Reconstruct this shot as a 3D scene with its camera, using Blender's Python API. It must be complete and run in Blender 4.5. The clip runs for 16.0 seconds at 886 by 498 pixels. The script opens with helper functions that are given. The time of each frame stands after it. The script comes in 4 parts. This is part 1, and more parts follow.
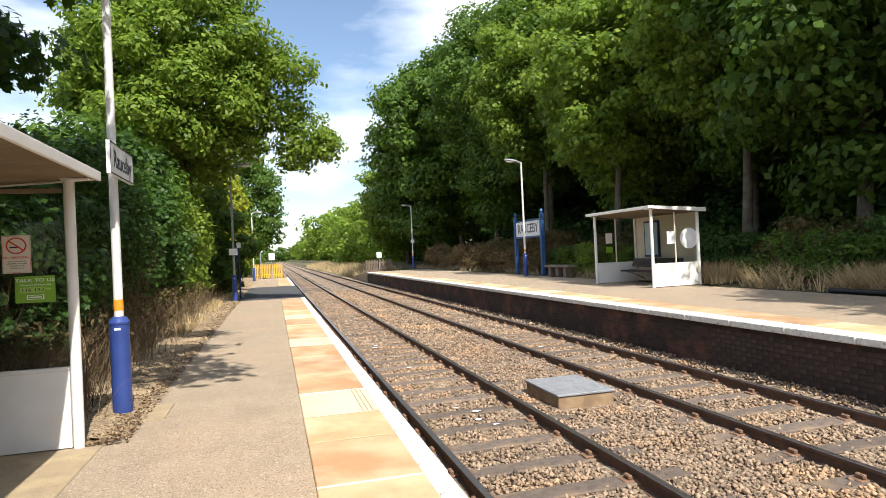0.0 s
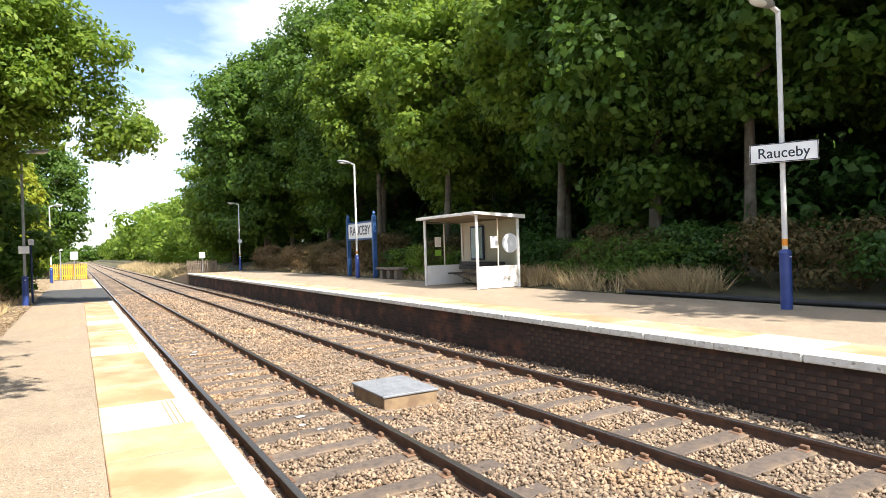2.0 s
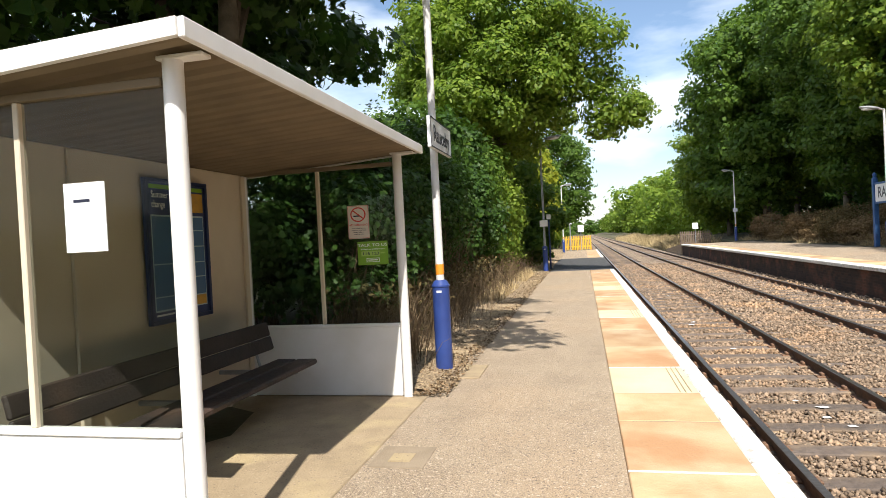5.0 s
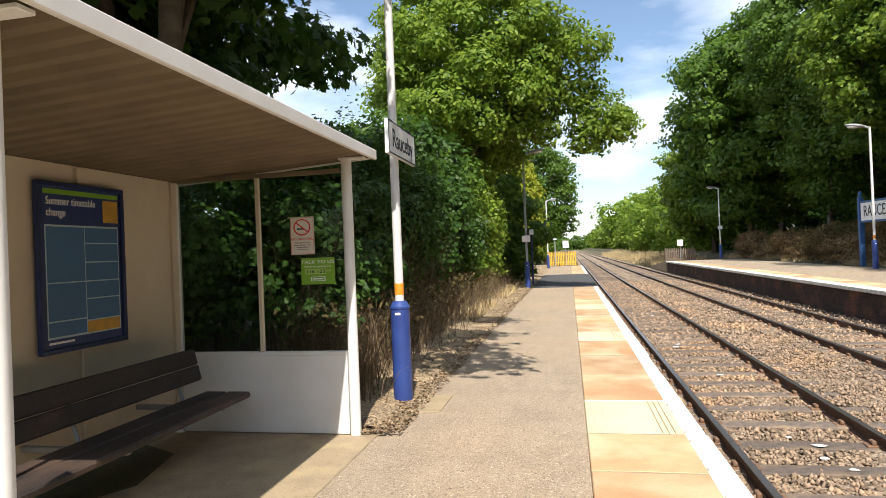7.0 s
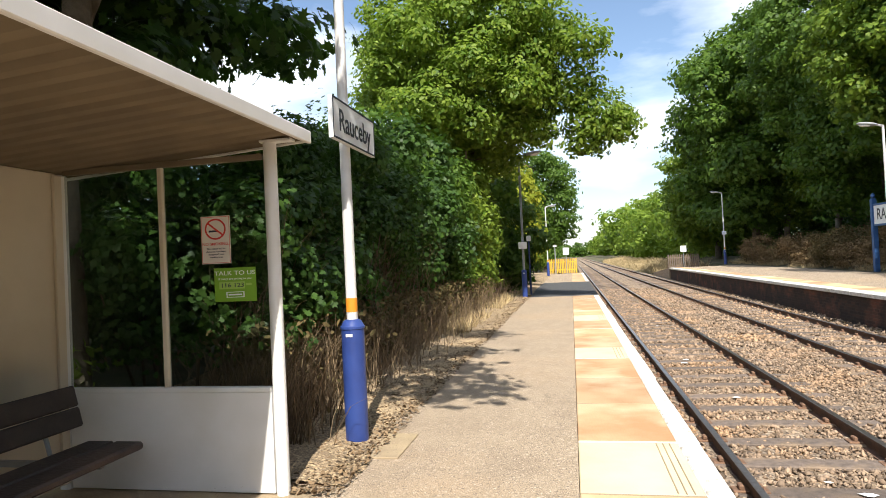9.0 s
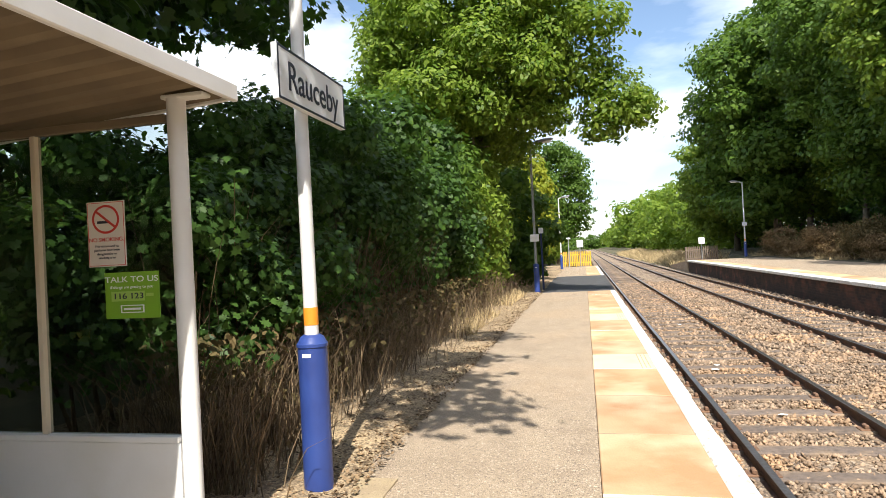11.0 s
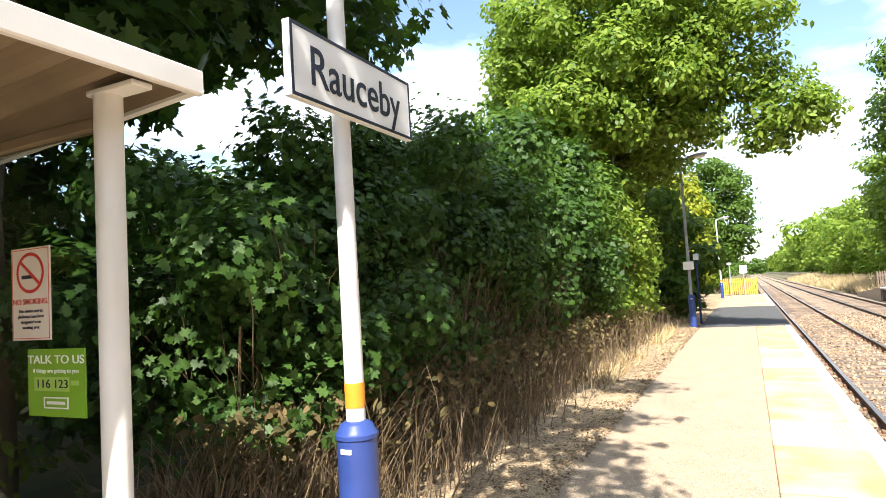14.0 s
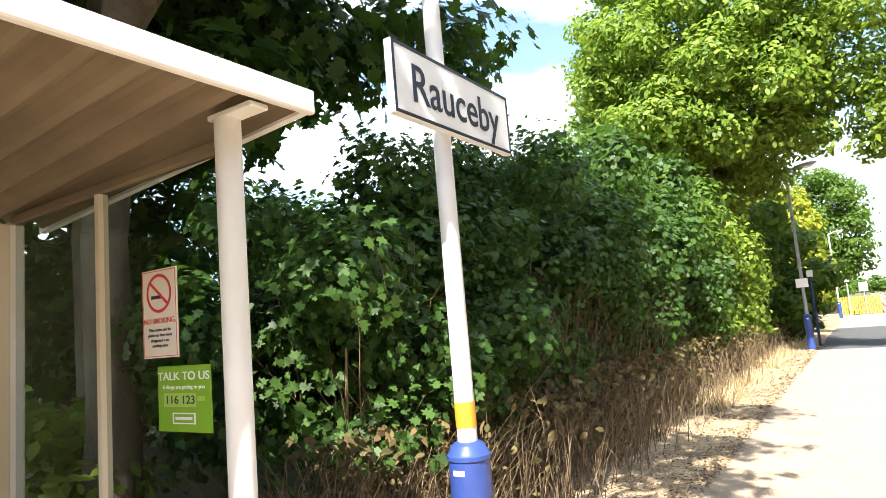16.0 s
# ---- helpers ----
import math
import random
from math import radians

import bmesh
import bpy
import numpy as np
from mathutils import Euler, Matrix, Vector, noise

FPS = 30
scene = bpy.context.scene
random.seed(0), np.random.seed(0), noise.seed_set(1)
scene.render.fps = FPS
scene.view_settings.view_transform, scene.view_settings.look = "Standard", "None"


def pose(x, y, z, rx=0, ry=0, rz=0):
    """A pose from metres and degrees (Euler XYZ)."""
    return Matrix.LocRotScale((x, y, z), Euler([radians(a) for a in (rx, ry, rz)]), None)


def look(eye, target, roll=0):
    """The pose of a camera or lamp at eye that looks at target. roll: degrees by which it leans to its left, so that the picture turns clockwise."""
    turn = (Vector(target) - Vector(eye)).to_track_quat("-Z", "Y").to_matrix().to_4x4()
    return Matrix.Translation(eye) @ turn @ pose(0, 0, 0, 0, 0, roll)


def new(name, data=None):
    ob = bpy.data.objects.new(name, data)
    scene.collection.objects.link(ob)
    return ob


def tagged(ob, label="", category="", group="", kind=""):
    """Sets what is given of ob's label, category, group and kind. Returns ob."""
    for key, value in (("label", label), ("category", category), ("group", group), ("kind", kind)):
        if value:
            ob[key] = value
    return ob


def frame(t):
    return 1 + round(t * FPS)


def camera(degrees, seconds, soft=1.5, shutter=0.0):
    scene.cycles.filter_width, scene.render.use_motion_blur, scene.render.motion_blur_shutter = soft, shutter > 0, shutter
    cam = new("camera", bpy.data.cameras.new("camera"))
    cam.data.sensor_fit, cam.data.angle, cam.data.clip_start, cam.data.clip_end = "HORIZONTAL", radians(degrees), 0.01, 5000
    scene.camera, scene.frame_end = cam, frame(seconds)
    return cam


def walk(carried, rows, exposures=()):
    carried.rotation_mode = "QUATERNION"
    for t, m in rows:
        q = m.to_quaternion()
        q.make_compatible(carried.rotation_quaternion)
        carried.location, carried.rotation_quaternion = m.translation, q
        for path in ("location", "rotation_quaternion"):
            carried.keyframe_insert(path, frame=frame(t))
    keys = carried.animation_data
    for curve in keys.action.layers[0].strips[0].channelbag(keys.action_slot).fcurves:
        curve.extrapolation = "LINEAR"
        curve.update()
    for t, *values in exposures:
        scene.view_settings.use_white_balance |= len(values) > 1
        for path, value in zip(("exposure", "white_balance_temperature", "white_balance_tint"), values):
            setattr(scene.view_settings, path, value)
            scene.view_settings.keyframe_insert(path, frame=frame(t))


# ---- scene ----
cam = camera(70.5, 16.0, soft=0.7)
PATH = [
    (0, (-2.424, 1.002, 2.084), (-1.902, 2.933, 2.094), -2.6),
    (0.5, (-2.392, 0.972, 2.095), (-1.645, 2.827, 2.119), -1.7),
    (1, (-2.38, 0.915, 2.092), (-1.435, 2.677, 2.113), -1.3),
    (1.5, (-2.355, 0.953, 2.088), (-1.328, 2.669, 2.088), -1.4),
    (2, (-2.348, 0.982, 2.085), (-1.341, 2.71, 2.081), -1.8),
    (2.5, (-2.374, 1.06, 2.082), (-1.592, 2.901, 2.077), -1.8),
    (3, (-2.361, 1.157, 2.062), (-1.959, 3.116, 2.039), -1.2),
    (3.5, (-2.399, 1.274, 2.029), (-2.343, 3.273, 1.994), -1.4),
    (4, (-2.4, 1.291, 2.033), (-2.694, 3.268, 1.98), -1.5),
    (4.2, (-2.414, 1.304, 2.027), (-2.793, 3.267, 1.978), -1.9),
    (6.3, (-2.411, 1.686, 2.012), (-2.866, 3.634, 2.002), -3.2),
    (6.5, (-2.399, 1.805, 2.021), (-2.833, 3.758, 2.019), -3.5),
    (7, (-2.29, 2.101, 2.032), (-2.685, 4.061, 2.045), -2.3),
    (7.5, (-2.274, 2.386, 2.0), (-2.634, 4.353, 1.999), -2.0),
    (8, (-2.296, 2.701, 2.029), (-2.597, 4.678, 2.075), -2.8),
    (8.5, (-2.249, 3.002, 2.007), (-2.56, 4.977, 2.064), -2.6),
    (9, (-2.184, 3.335, 2.012), (-2.583, 5.294, 2.051), -2.7),
    (9.2, (-2.24, 3.485, 2.011), (-2.65, 5.443, 2.043), -3.0),
    (11.3, (-2.231, 4.727, 2.055), (-2.679, 6.676, 2.067), -3.1),
    (11.5, (-2.224, 4.842, 2.062), (-2.696, 6.785, 2.065), -3.7),
    (12, (-2.224, 5.157, 2.063), (-2.751, 7.084, 2.15), -2.9),
    (12.5, (-2.234, 5.46, 2.092), (-2.81, 7.374, 2.177), -2.7),
    (13, (-2.273, 5.637, 2.077), (-2.878, 7.536, 2.253), -4.0),
    (13.5, (-2.279, 5.811, 2.029), (-3.01, 7.661, 2.241), -4.4),
    (14, (-2.282, 5.917, 2.156), (-3.149, 7.714, 2.288), -3.5),
    (14.5, (-2.329, 5.915, 2.094), (-3.225, 7.694, 2.274), -4.9),
    (15, (-2.352, 5.945, 2.089), (-3.347, 7.668, 2.291), -5.1),
    (15.5, (-2.388, 5.927, 2.101), (-3.453, 7.604, 2.331), -4.6),
    (16, (-2.4, 5.936, 2.1), (-3.498, 7.589, 2.342), -4.8),
]
walk(cam, [(t, look(eye, target, roll)) for t, eye, target, roll in PATH],
     exposures=[(0.0, 0.66), (1.0, 0.92), (2.0, 1.06), (2.7, 1.08), (3.5, 0.80), (4.0, 0.61), (6.5, 0.60), (9.0, 0.72), (11.5, 0.85), (12.5, 1.1), (13.5, 1.32), (14.5, 1.65), (16.0, 1.88)])

# ---- light ----
SUN = Vector((0.36, -1.9, 2.31)).normalized()
world = bpy.data.worlds.new("sky")
scene.world = world
world.use_nodes = True
wn = world.node_tree
sky = wn.nodes.new("ShaderNodeTexSky")
sky.sky_type = 'NISHITA'
sky.sun_disc = False
sky.sun_elevation = math.asin(SUN.z)
sky.sun_rotation = math.atan2(SUN.x, SUN.y)
sky.air_density, sky.dust_density, sky.ozone_density = 1.0, 0.9, 1.2
wn.nodes["Background"].inputs["Strength"].default_value = 0.122
tc = wn.nodes.new("ShaderNodeTexCoord")
mp = wn.nodes.new("ShaderNodeMapping")
mp.inputs["Scale"].default_value = (1.6, 1.6, 5.0)
wn.links.new(tc.outputs["Generated"], mp.inputs["Vector"])
cn = wn.nodes.new("ShaderNodeTexNoise")
cn.inputs["Scale"].default_value, cn.inputs["Detail"].default_value = 1.7, 7.0
wn.links.new(mp.outputs[0], cn.inputs["Vector"])
cr = wn.nodes.new("ShaderNodeMapRange")
cr.inputs["From Min"].default_value, cr.inputs["From Max"].default_value, cr.inputs["To Max"].default_value = 0.42, 0.66, 0.85
wn.links.new(cn.outputs["Fac"], cr.inputs["Value"])
cm = wn.nodes.new("ShaderNodeMix")
cm.data_type = 'RGBA'
cm.inputs[7].default_value = (9.0, 9.3, 9.8, 1)
wn.links.new(cr.outputs[0], cm.inputs["Factor"])
wn.links.new(sky.outputs[0], cm.inputs[6])
wn.links.new(cm.outputs[2], wn.nodes["Background"].inputs["Color"])
sun = new("sun", bpy.data.lights.new("sun", 'SUN'))
sun.data.energy, sun.data.angle, sun.data.color = 5.0, radians(0.53), (1.0, 0.95, 0.86)
sun.matrix_world = look((0, 0, 0), -SUN)


# ---- materials ----
def mat(name, a, b=None, rough=0.8, scale=6.0, bump=0.0, bump_scale=60.0, metal=0.0, c=None, c_scale=0.7, spec=0.5, coords="Object", fine=0.0):
    """Two colours mixed by noise, a third in larger stains, and a fine relief."""
    m = bpy.data.materials.new(name)
    m.use_nodes = True
    nt = m.node_tree
    bs = nt.nodes["Principled BSDF"]
    bs.inputs["Roughness"].default_value, bs.inputs["Metallic"].default_value = rough, metal
    bs.inputs["Specular IOR Level"].default_value = spec
    tc = nt.nodes.new("ShaderNodeTexCoord")
    out = tc.outputs[coords]

    def noisy(sc, detail=6.0, lo=0.35, hi=0.65):
        n = nt.nodes.new("ShaderNodeTexNoise")
        n.inputs["Scale"].default_value, n.inputs["Detail"].default_value = sc, detail
        nt.links.new(out, n.inputs["Vector"])
        r = nt.nodes.new("ShaderNodeMapRange")
        r.inputs["From Min"].default_value, r.inputs["From Max"].default_value = lo, hi
        nt.links.new(n.outputs["Fac"], r.inputs["Value"])
        return r.outputs[0]

    def mixed(fac, x, y, mode='MIX'):
        k = nt.nodes.new("ShaderNodeMix")
        k.data_type, k.blend_type = 'RGBA', mode
        for s, v in ((k.inputs["Factor"], fac), (k.inputs[6], x), (k.inputs[7], y)):
            if isinstance(v, (tuple, float, int)):
                s.default_value = (*v, 1) if isinstance(v, tuple) else v
            else:
                nt.links.new(v, s)
        return k.outputs[2]

    col = mixed(noisy(scale), a, b or tuple(v * 0.8 for v in a))
    if c:
        col = mixed(noisy(c_scale, 4.0, 0.5, 0.7), col, c)
    if fine:
        k = noisy(bump_scale * 1.3, 2.0, 0.3, 0.7)
        col = mixed(fine, col, k, 'OVERLAY')
    nt.links.new(col, bs.inputs["Base Color"])
    if bump:
        n = nt.nodes.new("ShaderNodeTexNoise")
        n.inputs["Scale"].default_value, n.inputs["Detail"].default_value = bump_scale, 4.0
        nt.links.new(out, n.inputs["Vector"])
        bp = nt.nodes.new("ShaderNodeBump")
        bp.inputs["Strength"].default_value, bp.inputs["Distance"].default_value = bump, 0.02
        nt.links.new(n.outputs["Fac"], bp.inputs["Height"])
        nt.links.new(bp.outputs[0], bs.inputs["Normal"])
    return m


def per_piece(m, socket, dark=0.75, light=1.2):
    """Vary a material's brightness piece by piece: 'object' by Object Info's Random, 'island' by Random Per Island."""
    nt = m.node_tree
    bs = nt.nodes["Principled BSDF"]
    src = bs.inputs["Base Color"].links[0].from_socket
    if socket == 'object':
        rnd = nt.nodes.new("ShaderNodeObjectInfo").outputs["Random"]
    else:
        rnd = nt.nodes.new("ShaderNodeNewGeometry").outputs["Random Per Island"]
    r = nt.nodes.new("ShaderNodeMapRange")
    r.inputs["To Min"].default_value, r.inputs["To Max"].default_value = dark, light
    nt.links.new(rnd, r.inputs["Value"])
    v = nt.nodes.new("ShaderNodeVectorMath")
    v.operation = 'SCALE'
    nt.links.new(src, v.inputs[0])
    nt.links.new(r.outputs[0], v.inputs["Scale"])
    nt.links.new(v.outputs[0], bs.inputs["Base Color"])
    return m


def leaf_mat(name, a, b, through_col, share=0.35, rough=0.5):
    m = bpy.data.materials.new(name)
    m.use_nodes = True
    nt = m.node_tree
    bs = nt.nodes["Principled BSDF"]
    bs.inputs["Roughness"].default_value = rough
    bs.inputs["Specular IOR Level"].default_value = 0.22
    g = nt.nodes.new("ShaderNodeNewGeometry")
    ramp = nt.nodes.new("ShaderNodeValToRGB")
    ramp.color_ramp.elements[0].color, ramp.color_ramp.elements[1].color = (*a, 1), (*b, 1)
    nt.links.new(g.outputs["Random Per Island"], ramp.inputs[0])
    nt.links.new(ramp.outputs[0], bs.inputs["Base Color"])
    tr = nt.nodes.new("ShaderNodeBsdfTranslucent")
    tr.inputs["Color"].default_value = (*through_col, 1)
    mx = nt.nodes.new("ShaderNodeMixShader")
    mx.inputs[0].default_value = share
    nt.links.new(bs.outputs[0], mx.inputs[1])
    nt.links.new(tr.outputs[0], mx.inputs[2])
    nt.links.new(mx.outputs[0], nt.nodes["Material Output"].inputs["Surface"])
    return m


def glass_mat(name, tint=(0.78, 0.81, 0.79)):
    m = bpy.data.materials.new(name)
    m.use_nodes = True
    nt = m.node_tree
    tr = nt.nodes.new("ShaderNodeBsdfTransparent")
    tr.inputs["Color"].default_value = (*tint, 1)
    gl = nt.nodes.new("ShaderNodeBsdfGlossy")
    gl.inputs["Roughness"].default_value = 0.03
    lw = nt.nodes.new("ShaderNodeLayerWeight")
    lw.inputs["Blend"].default_value = 0.5
    pw = nt.nodes.new("ShaderNodeMath")
    pw.operation, pw.inputs[1].default_value = 'POWER', 4.0
    nt.links.new(lw.outputs["Facing"], pw.inputs[0])
    fr = nt.nodes.new("ShaderNodeMapRange")
    fr.inputs["To Min"].default_value, fr.inputs["To Max"].default_value = 0.012, 0.2
    nt.links.new(pw.outputs[0], fr.inputs["Value"])
    mx = nt.nodes.new("ShaderNodeMixShader")
    nt.links.new(fr.outputs[0], mx.inputs[0])
    nt.links.new(tr.outputs[0], mx.inputs[1])
    nt.links.new(gl.outputs[0], mx.inputs[2])
    nt.links.new(mx.outputs[0], nt.nodes["Material Output"].inputs["Surface"])
    return m


M = {
    "asphalt": mat("asphalt", (0.365, 0.285, 0.20), (0.305, 0.235, 0.165), 0.95, 3.0, 0.7, 90.0, c=(0.38, 0.28, 0.185), c_scale=0.5, fine=0.45),
    "tarmac": mat("new_tarmac", (0.055, 0.055, 0.06), (0.08, 0.08, 0.08), 0.9, 4.0, 0.5, 150.0),
    "buff": per_piece(mat("buff_slab", (0.58, 0.40, 0.23), (0.47, 0.26, 0.13), 0.85, 1.6, 0.35, 40.0, c=(0.62, 0.48, 0.31), c_scale=1.3), 'object', 0.72, 1.12),
    "cream": mat("cream_slab", (0.66, 0.57, 0.38), (0.58, 0.49, 0.31), 0.8, 2.0, 0.2, 40.0),
    "edge_white": mat("edge_white_paint", (0.80, 0.79, 0.75), (0.66, 0.64, 0.58), 0.7, 9.0, 0.3, 40.0),
    "concrete": mat("concrete", (0.36, 0.275, 0.175), (0.29, 0.22, 0.14), 0.9, 4.0, 0.4, 60.0, c=(0.46, 0.36, 0.2), c_scale=1.5),
    "brick": mat("sooty_brick", (0.055, 0.036, 0.028), (0.034, 0.026, 0.022), 0.95, 3.0, 0.5, 30.0, c=(0.14, 0.07, 0.045), c_scale=1.6),
    "cover": mat("old_concrete_cover", (0.30, 0.235, 0.165), (0.25, 0.195, 0.135), 0.95, 5.0, 0.4, 60.0),
    "face_brick": per_piece(mat("face_brick", (0.055, 0.036, 0.028), (0.034, 0.026, 0.022), 0.95, 3.0, 0.5, 30.0, c=(0.13, 0.07, 0.048), c_scale=1.6), 'object', 0.75, 1.2),
    "litter_leaf": per_piece(mat("dead_leaf", (0.26, 0.175, 0.095), (0.17, 0.11, 0.06), 0.9, 6.0), 'island', 0.5, 1.3),
    "soil": mat("dry_soil", (0.35, 0.255, 0.155), (0.22, 0.16, 0.10), 0.97, 5.0, 0.8, 50.0, c=(0.45, 0.335, 0.195), c_scale=0.9, fine=0.5),
    "ground": mat("rough_grass_ground", (0.10, 0.085, 0.045), (0.06, 0.065, 0.03), 0.97, 1.5, 0.6, 20.0, c=(0.2, 0.16, 0.09), c_scale=0.3),
    "bed": mat("ballast_bed", (0.26, 0.19, 0.13), (0.16, 0.115, 0.08), 0.97, 14.0, 1.0, 45.0, c=(0.34, 0.24, 0.14), c_scale=0.8, fine=0.6),
    "stone": per_piece(mat("ballast_stone", (0.33, 0.235, 0.16), (0.22, 0.155, 0.105), 0.92, 8.0, 0.3, 60.0, c=(0.40, 0.25, 0.14), c_scale=0.6), 'island', 0.42, 1.4),
    "sleeper": per_piece(mat("old_sleeper", (0.17, 0.13, 0.105), (0.11, 0.085, 0.07), 0.9, 12.0, 0.6, 40.0, c=(0.24, 0.17, 0.11), c_scale=2.0), 'object', 0.75, 1.25),
    "rust": mat("rusty_rail", (0.13, 0.068, 0.042), (0.075, 0.045, 0.033), 0.8, 8.0, 0.3, 50.0),
    "chair": mat("rusty_chair", (0.22, 0.12, 0.07), (0.14, 0.08, 0.05), 0.9, 20.0, 0.4, 60.0),
    "railtop": mat("worn_rail_top", (0.34, 0.30, 0.28), (0.26, 0.22, 0.20), 0.32, 20.0, metal=0.9),
    "steel": mat("weathered_steel_plate", (0.30, 0.31, 0.33), (0.24, 0.25, 0.27), 0.6, 6.0, 0.3, 80.0, metal=0.3),
    "timber": mat("hatch_timber", (0.30, 0.21, 0.12), (0.2, 0.13, 0.08), 0.9, 6.0, 0.3, 40.0),
    "white": mat("white_paint", (0.80, 0.79, 0.78), (0.74, 0.73, 0.71), 0.45, 3.0, 0.05, 30.0, c=(0.70, 0.68, 0.63), c_scale=1.2),
    "cream_wall": mat("cream_wall_paint", (0.68, 0.60, 0.47), (0.62, 0.54, 0.42), 0.6, 2.0, 0.05, 30.0, c=(0.55, 0.47, 0.36), c_scale=0.9),
    # Cream taken down to brown: the shade under the roof is in the colour.
    "roof": mat("shaded_cream", (0.21, 0.16, 0.10), (0.165, 0.125, 0.08), 0.65, 3.0, 0.05, 40.0),
    "bench": mat("dark_bench_timber", (0.045, 0.032, 0.027), (0.03, 0.022, 0.02), 0.6, 9.0, 0.3, 40.0, c=(0.09, 0.055, 0.04), c_scale=2.0),
    "blue": mat("blue_gloss_paint", (0.032, 0.065, 0.25), (0.026, 0.05, 0.2), 0.38, 4.0, 0.08, 30.0),
    "navy": mat("navy_paint", (0.02, 0.035, 0.12), (0.015, 0.028, 0.09), 0.4, 5.0, 0.05, 30.0),
    "heritage": mat("heritage_blue_paint", (0.03, 0.10, 0.27), (0.02, 0.07, 0.2), 0.5, 5.0, 0.1, 30.0),
    "galv": mat("pole_paint", (0.70, 0.69, 0.68), (0.60, 0.59, 0.58), 0.45, 5.0, 0.05, 40.0),
    "grey": mat("grey_metal", (0.30, 0.31, 0.32), (0.24, 0.25, 0.26), 0.5, 6.0),
    "orange": mat("orange_band", (0.78, 0.30, 0.03), (0.7, 0.25, 0.02), 0.5, 5.0),
    "yellow": mat("yellow_fence_paint", (0.72, 0.42, 0.03), (0.6, 0.33, 0.03), 0.6, 5.0, 0.1, 30.0),
    "oldwood": mat("weathered_wood", (0.20, 0.15, 0.11), (0.13, 0.10, 0.08), 0.9, 6.0, 0.3, 30.0),
    "stone_bench": mat("lichened_stone", (0.24, 0.19, 0.15), (0.16, 0.13, 0.11), 0.95, 6.0, 0.4, 40.0),
    "sign_white": mat("sign_white", (0.82, 0.83, 0.84), (0.78, 0.79, 0.80), 0.35, 3.0),
    "ink": mat("sign_ink", (0.012, 0.014, 0.035), (0.012, 0.014, 0.03), 0.4, 3.0),
    "red": mat("sign_red", (0.62, 0.04, 0.025), (0.58, 0.04, 0.025), 0.45, 3.0),
    "paper": mat("cream_paper", (0.76, 0.70, 0.62), (0.72, 0.66, 0.58), 0.5, 3.0),
    "green": mat("sign_green", (0.20, 0.40, 0.025), (0.18, 0.37, 0.02), 0.4, 3.0),
    "green_pale": mat("sign_green_pale", (0.36, 0.55, 0.12), (0.34, 0.52, 0.1), 0.4, 3.0),
    "poster_blue": mat("poster_blue", (0.065, 0.165, 0.33), (0.055, 0.14, 0.29), 0.35, 2.0),
    "poster_navy": mat("poster_navy", (0.025, 0.045, 0.16), (0.02, 0.04, 0.14), 0.35, 2.0),
    "poster_pale": mat("poster_pale", (0.45, 0.58, 0.62), (0.4, 0.52, 0.58), 0.4, 3.0),
    "poster_gold": mat("poster_gold", (0.62, 0.34, 0.04), (0.42, 0.26, 0.06), 0.4, 9.0),
    "rubber": mat("black_pipe", (0.02, 0.02, 0.022), (0.03, 0.03, 0.03), 0.6, 5.0),
    "litter": mat("litter_white", (0.78, 0.76, 0.74), (0.6, 0.58, 0.56), 0.7, 20.0),
    "bark": mat("bark", (0.16, 0.125, 0.09), (0.085, 0.068, 0.05), 0.95, 5.0, 0.9, 18.0, c=(0.2, 0.18, 0.13), c_scale=1.5),
    "twig": per_piece(mat("dry_twig", (0.25, 0.175, 0.10), (0.14, 0.10, 0.06), 0.95, 6.0), 'island', 0.5, 1.3),
    "straw": per_piece(mat("dry_grass", (0.52, 0.40, 0.22), (0.42, 0.31, 0.16), 0.9, 4.0), 'island', 0.55, 1.25),
    "glass": glass_mat("shelter_glass"),
    "lens": mat("lamp_lens", (0.75, 0.76, 0.76), (0.7, 0.7, 0.7), 0.25, 3.0),
    # Leaf tones; in places light stands in for sunlit leaves, dark for shaded ones.
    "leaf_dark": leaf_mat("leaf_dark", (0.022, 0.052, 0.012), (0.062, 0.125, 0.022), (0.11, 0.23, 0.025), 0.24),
    "leaf_mid": leaf_mat("leaf_mid", (0.036, 0.08, 0.012), (0.11, 0.18, 0.028), (0.18, 0.32, 0.035), 0.3),
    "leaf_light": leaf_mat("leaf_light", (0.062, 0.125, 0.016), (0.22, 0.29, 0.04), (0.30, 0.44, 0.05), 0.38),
    "leaf_yellow": leaf_mat("leaf_yellow", (0.15, 0.20, 0.018), (0.30, 0.32, 0.03), (0.42, 0.45, 0.05), 0.35),
    "leaf_brown": leaf_mat("leaf_brown", (0.06, 0.06, 0.022), (0.19, 0.135, 0.06), (0.2, 0.14, 0.06), 0.25, 0.8),
    "leaf_rust": leaf_mat("leaf_rust", (0.13, 0.085, 0.04), (0.33, 0.23, 0.12), (0.25, 0.17, 0.08), 0.25, 0.85),
}


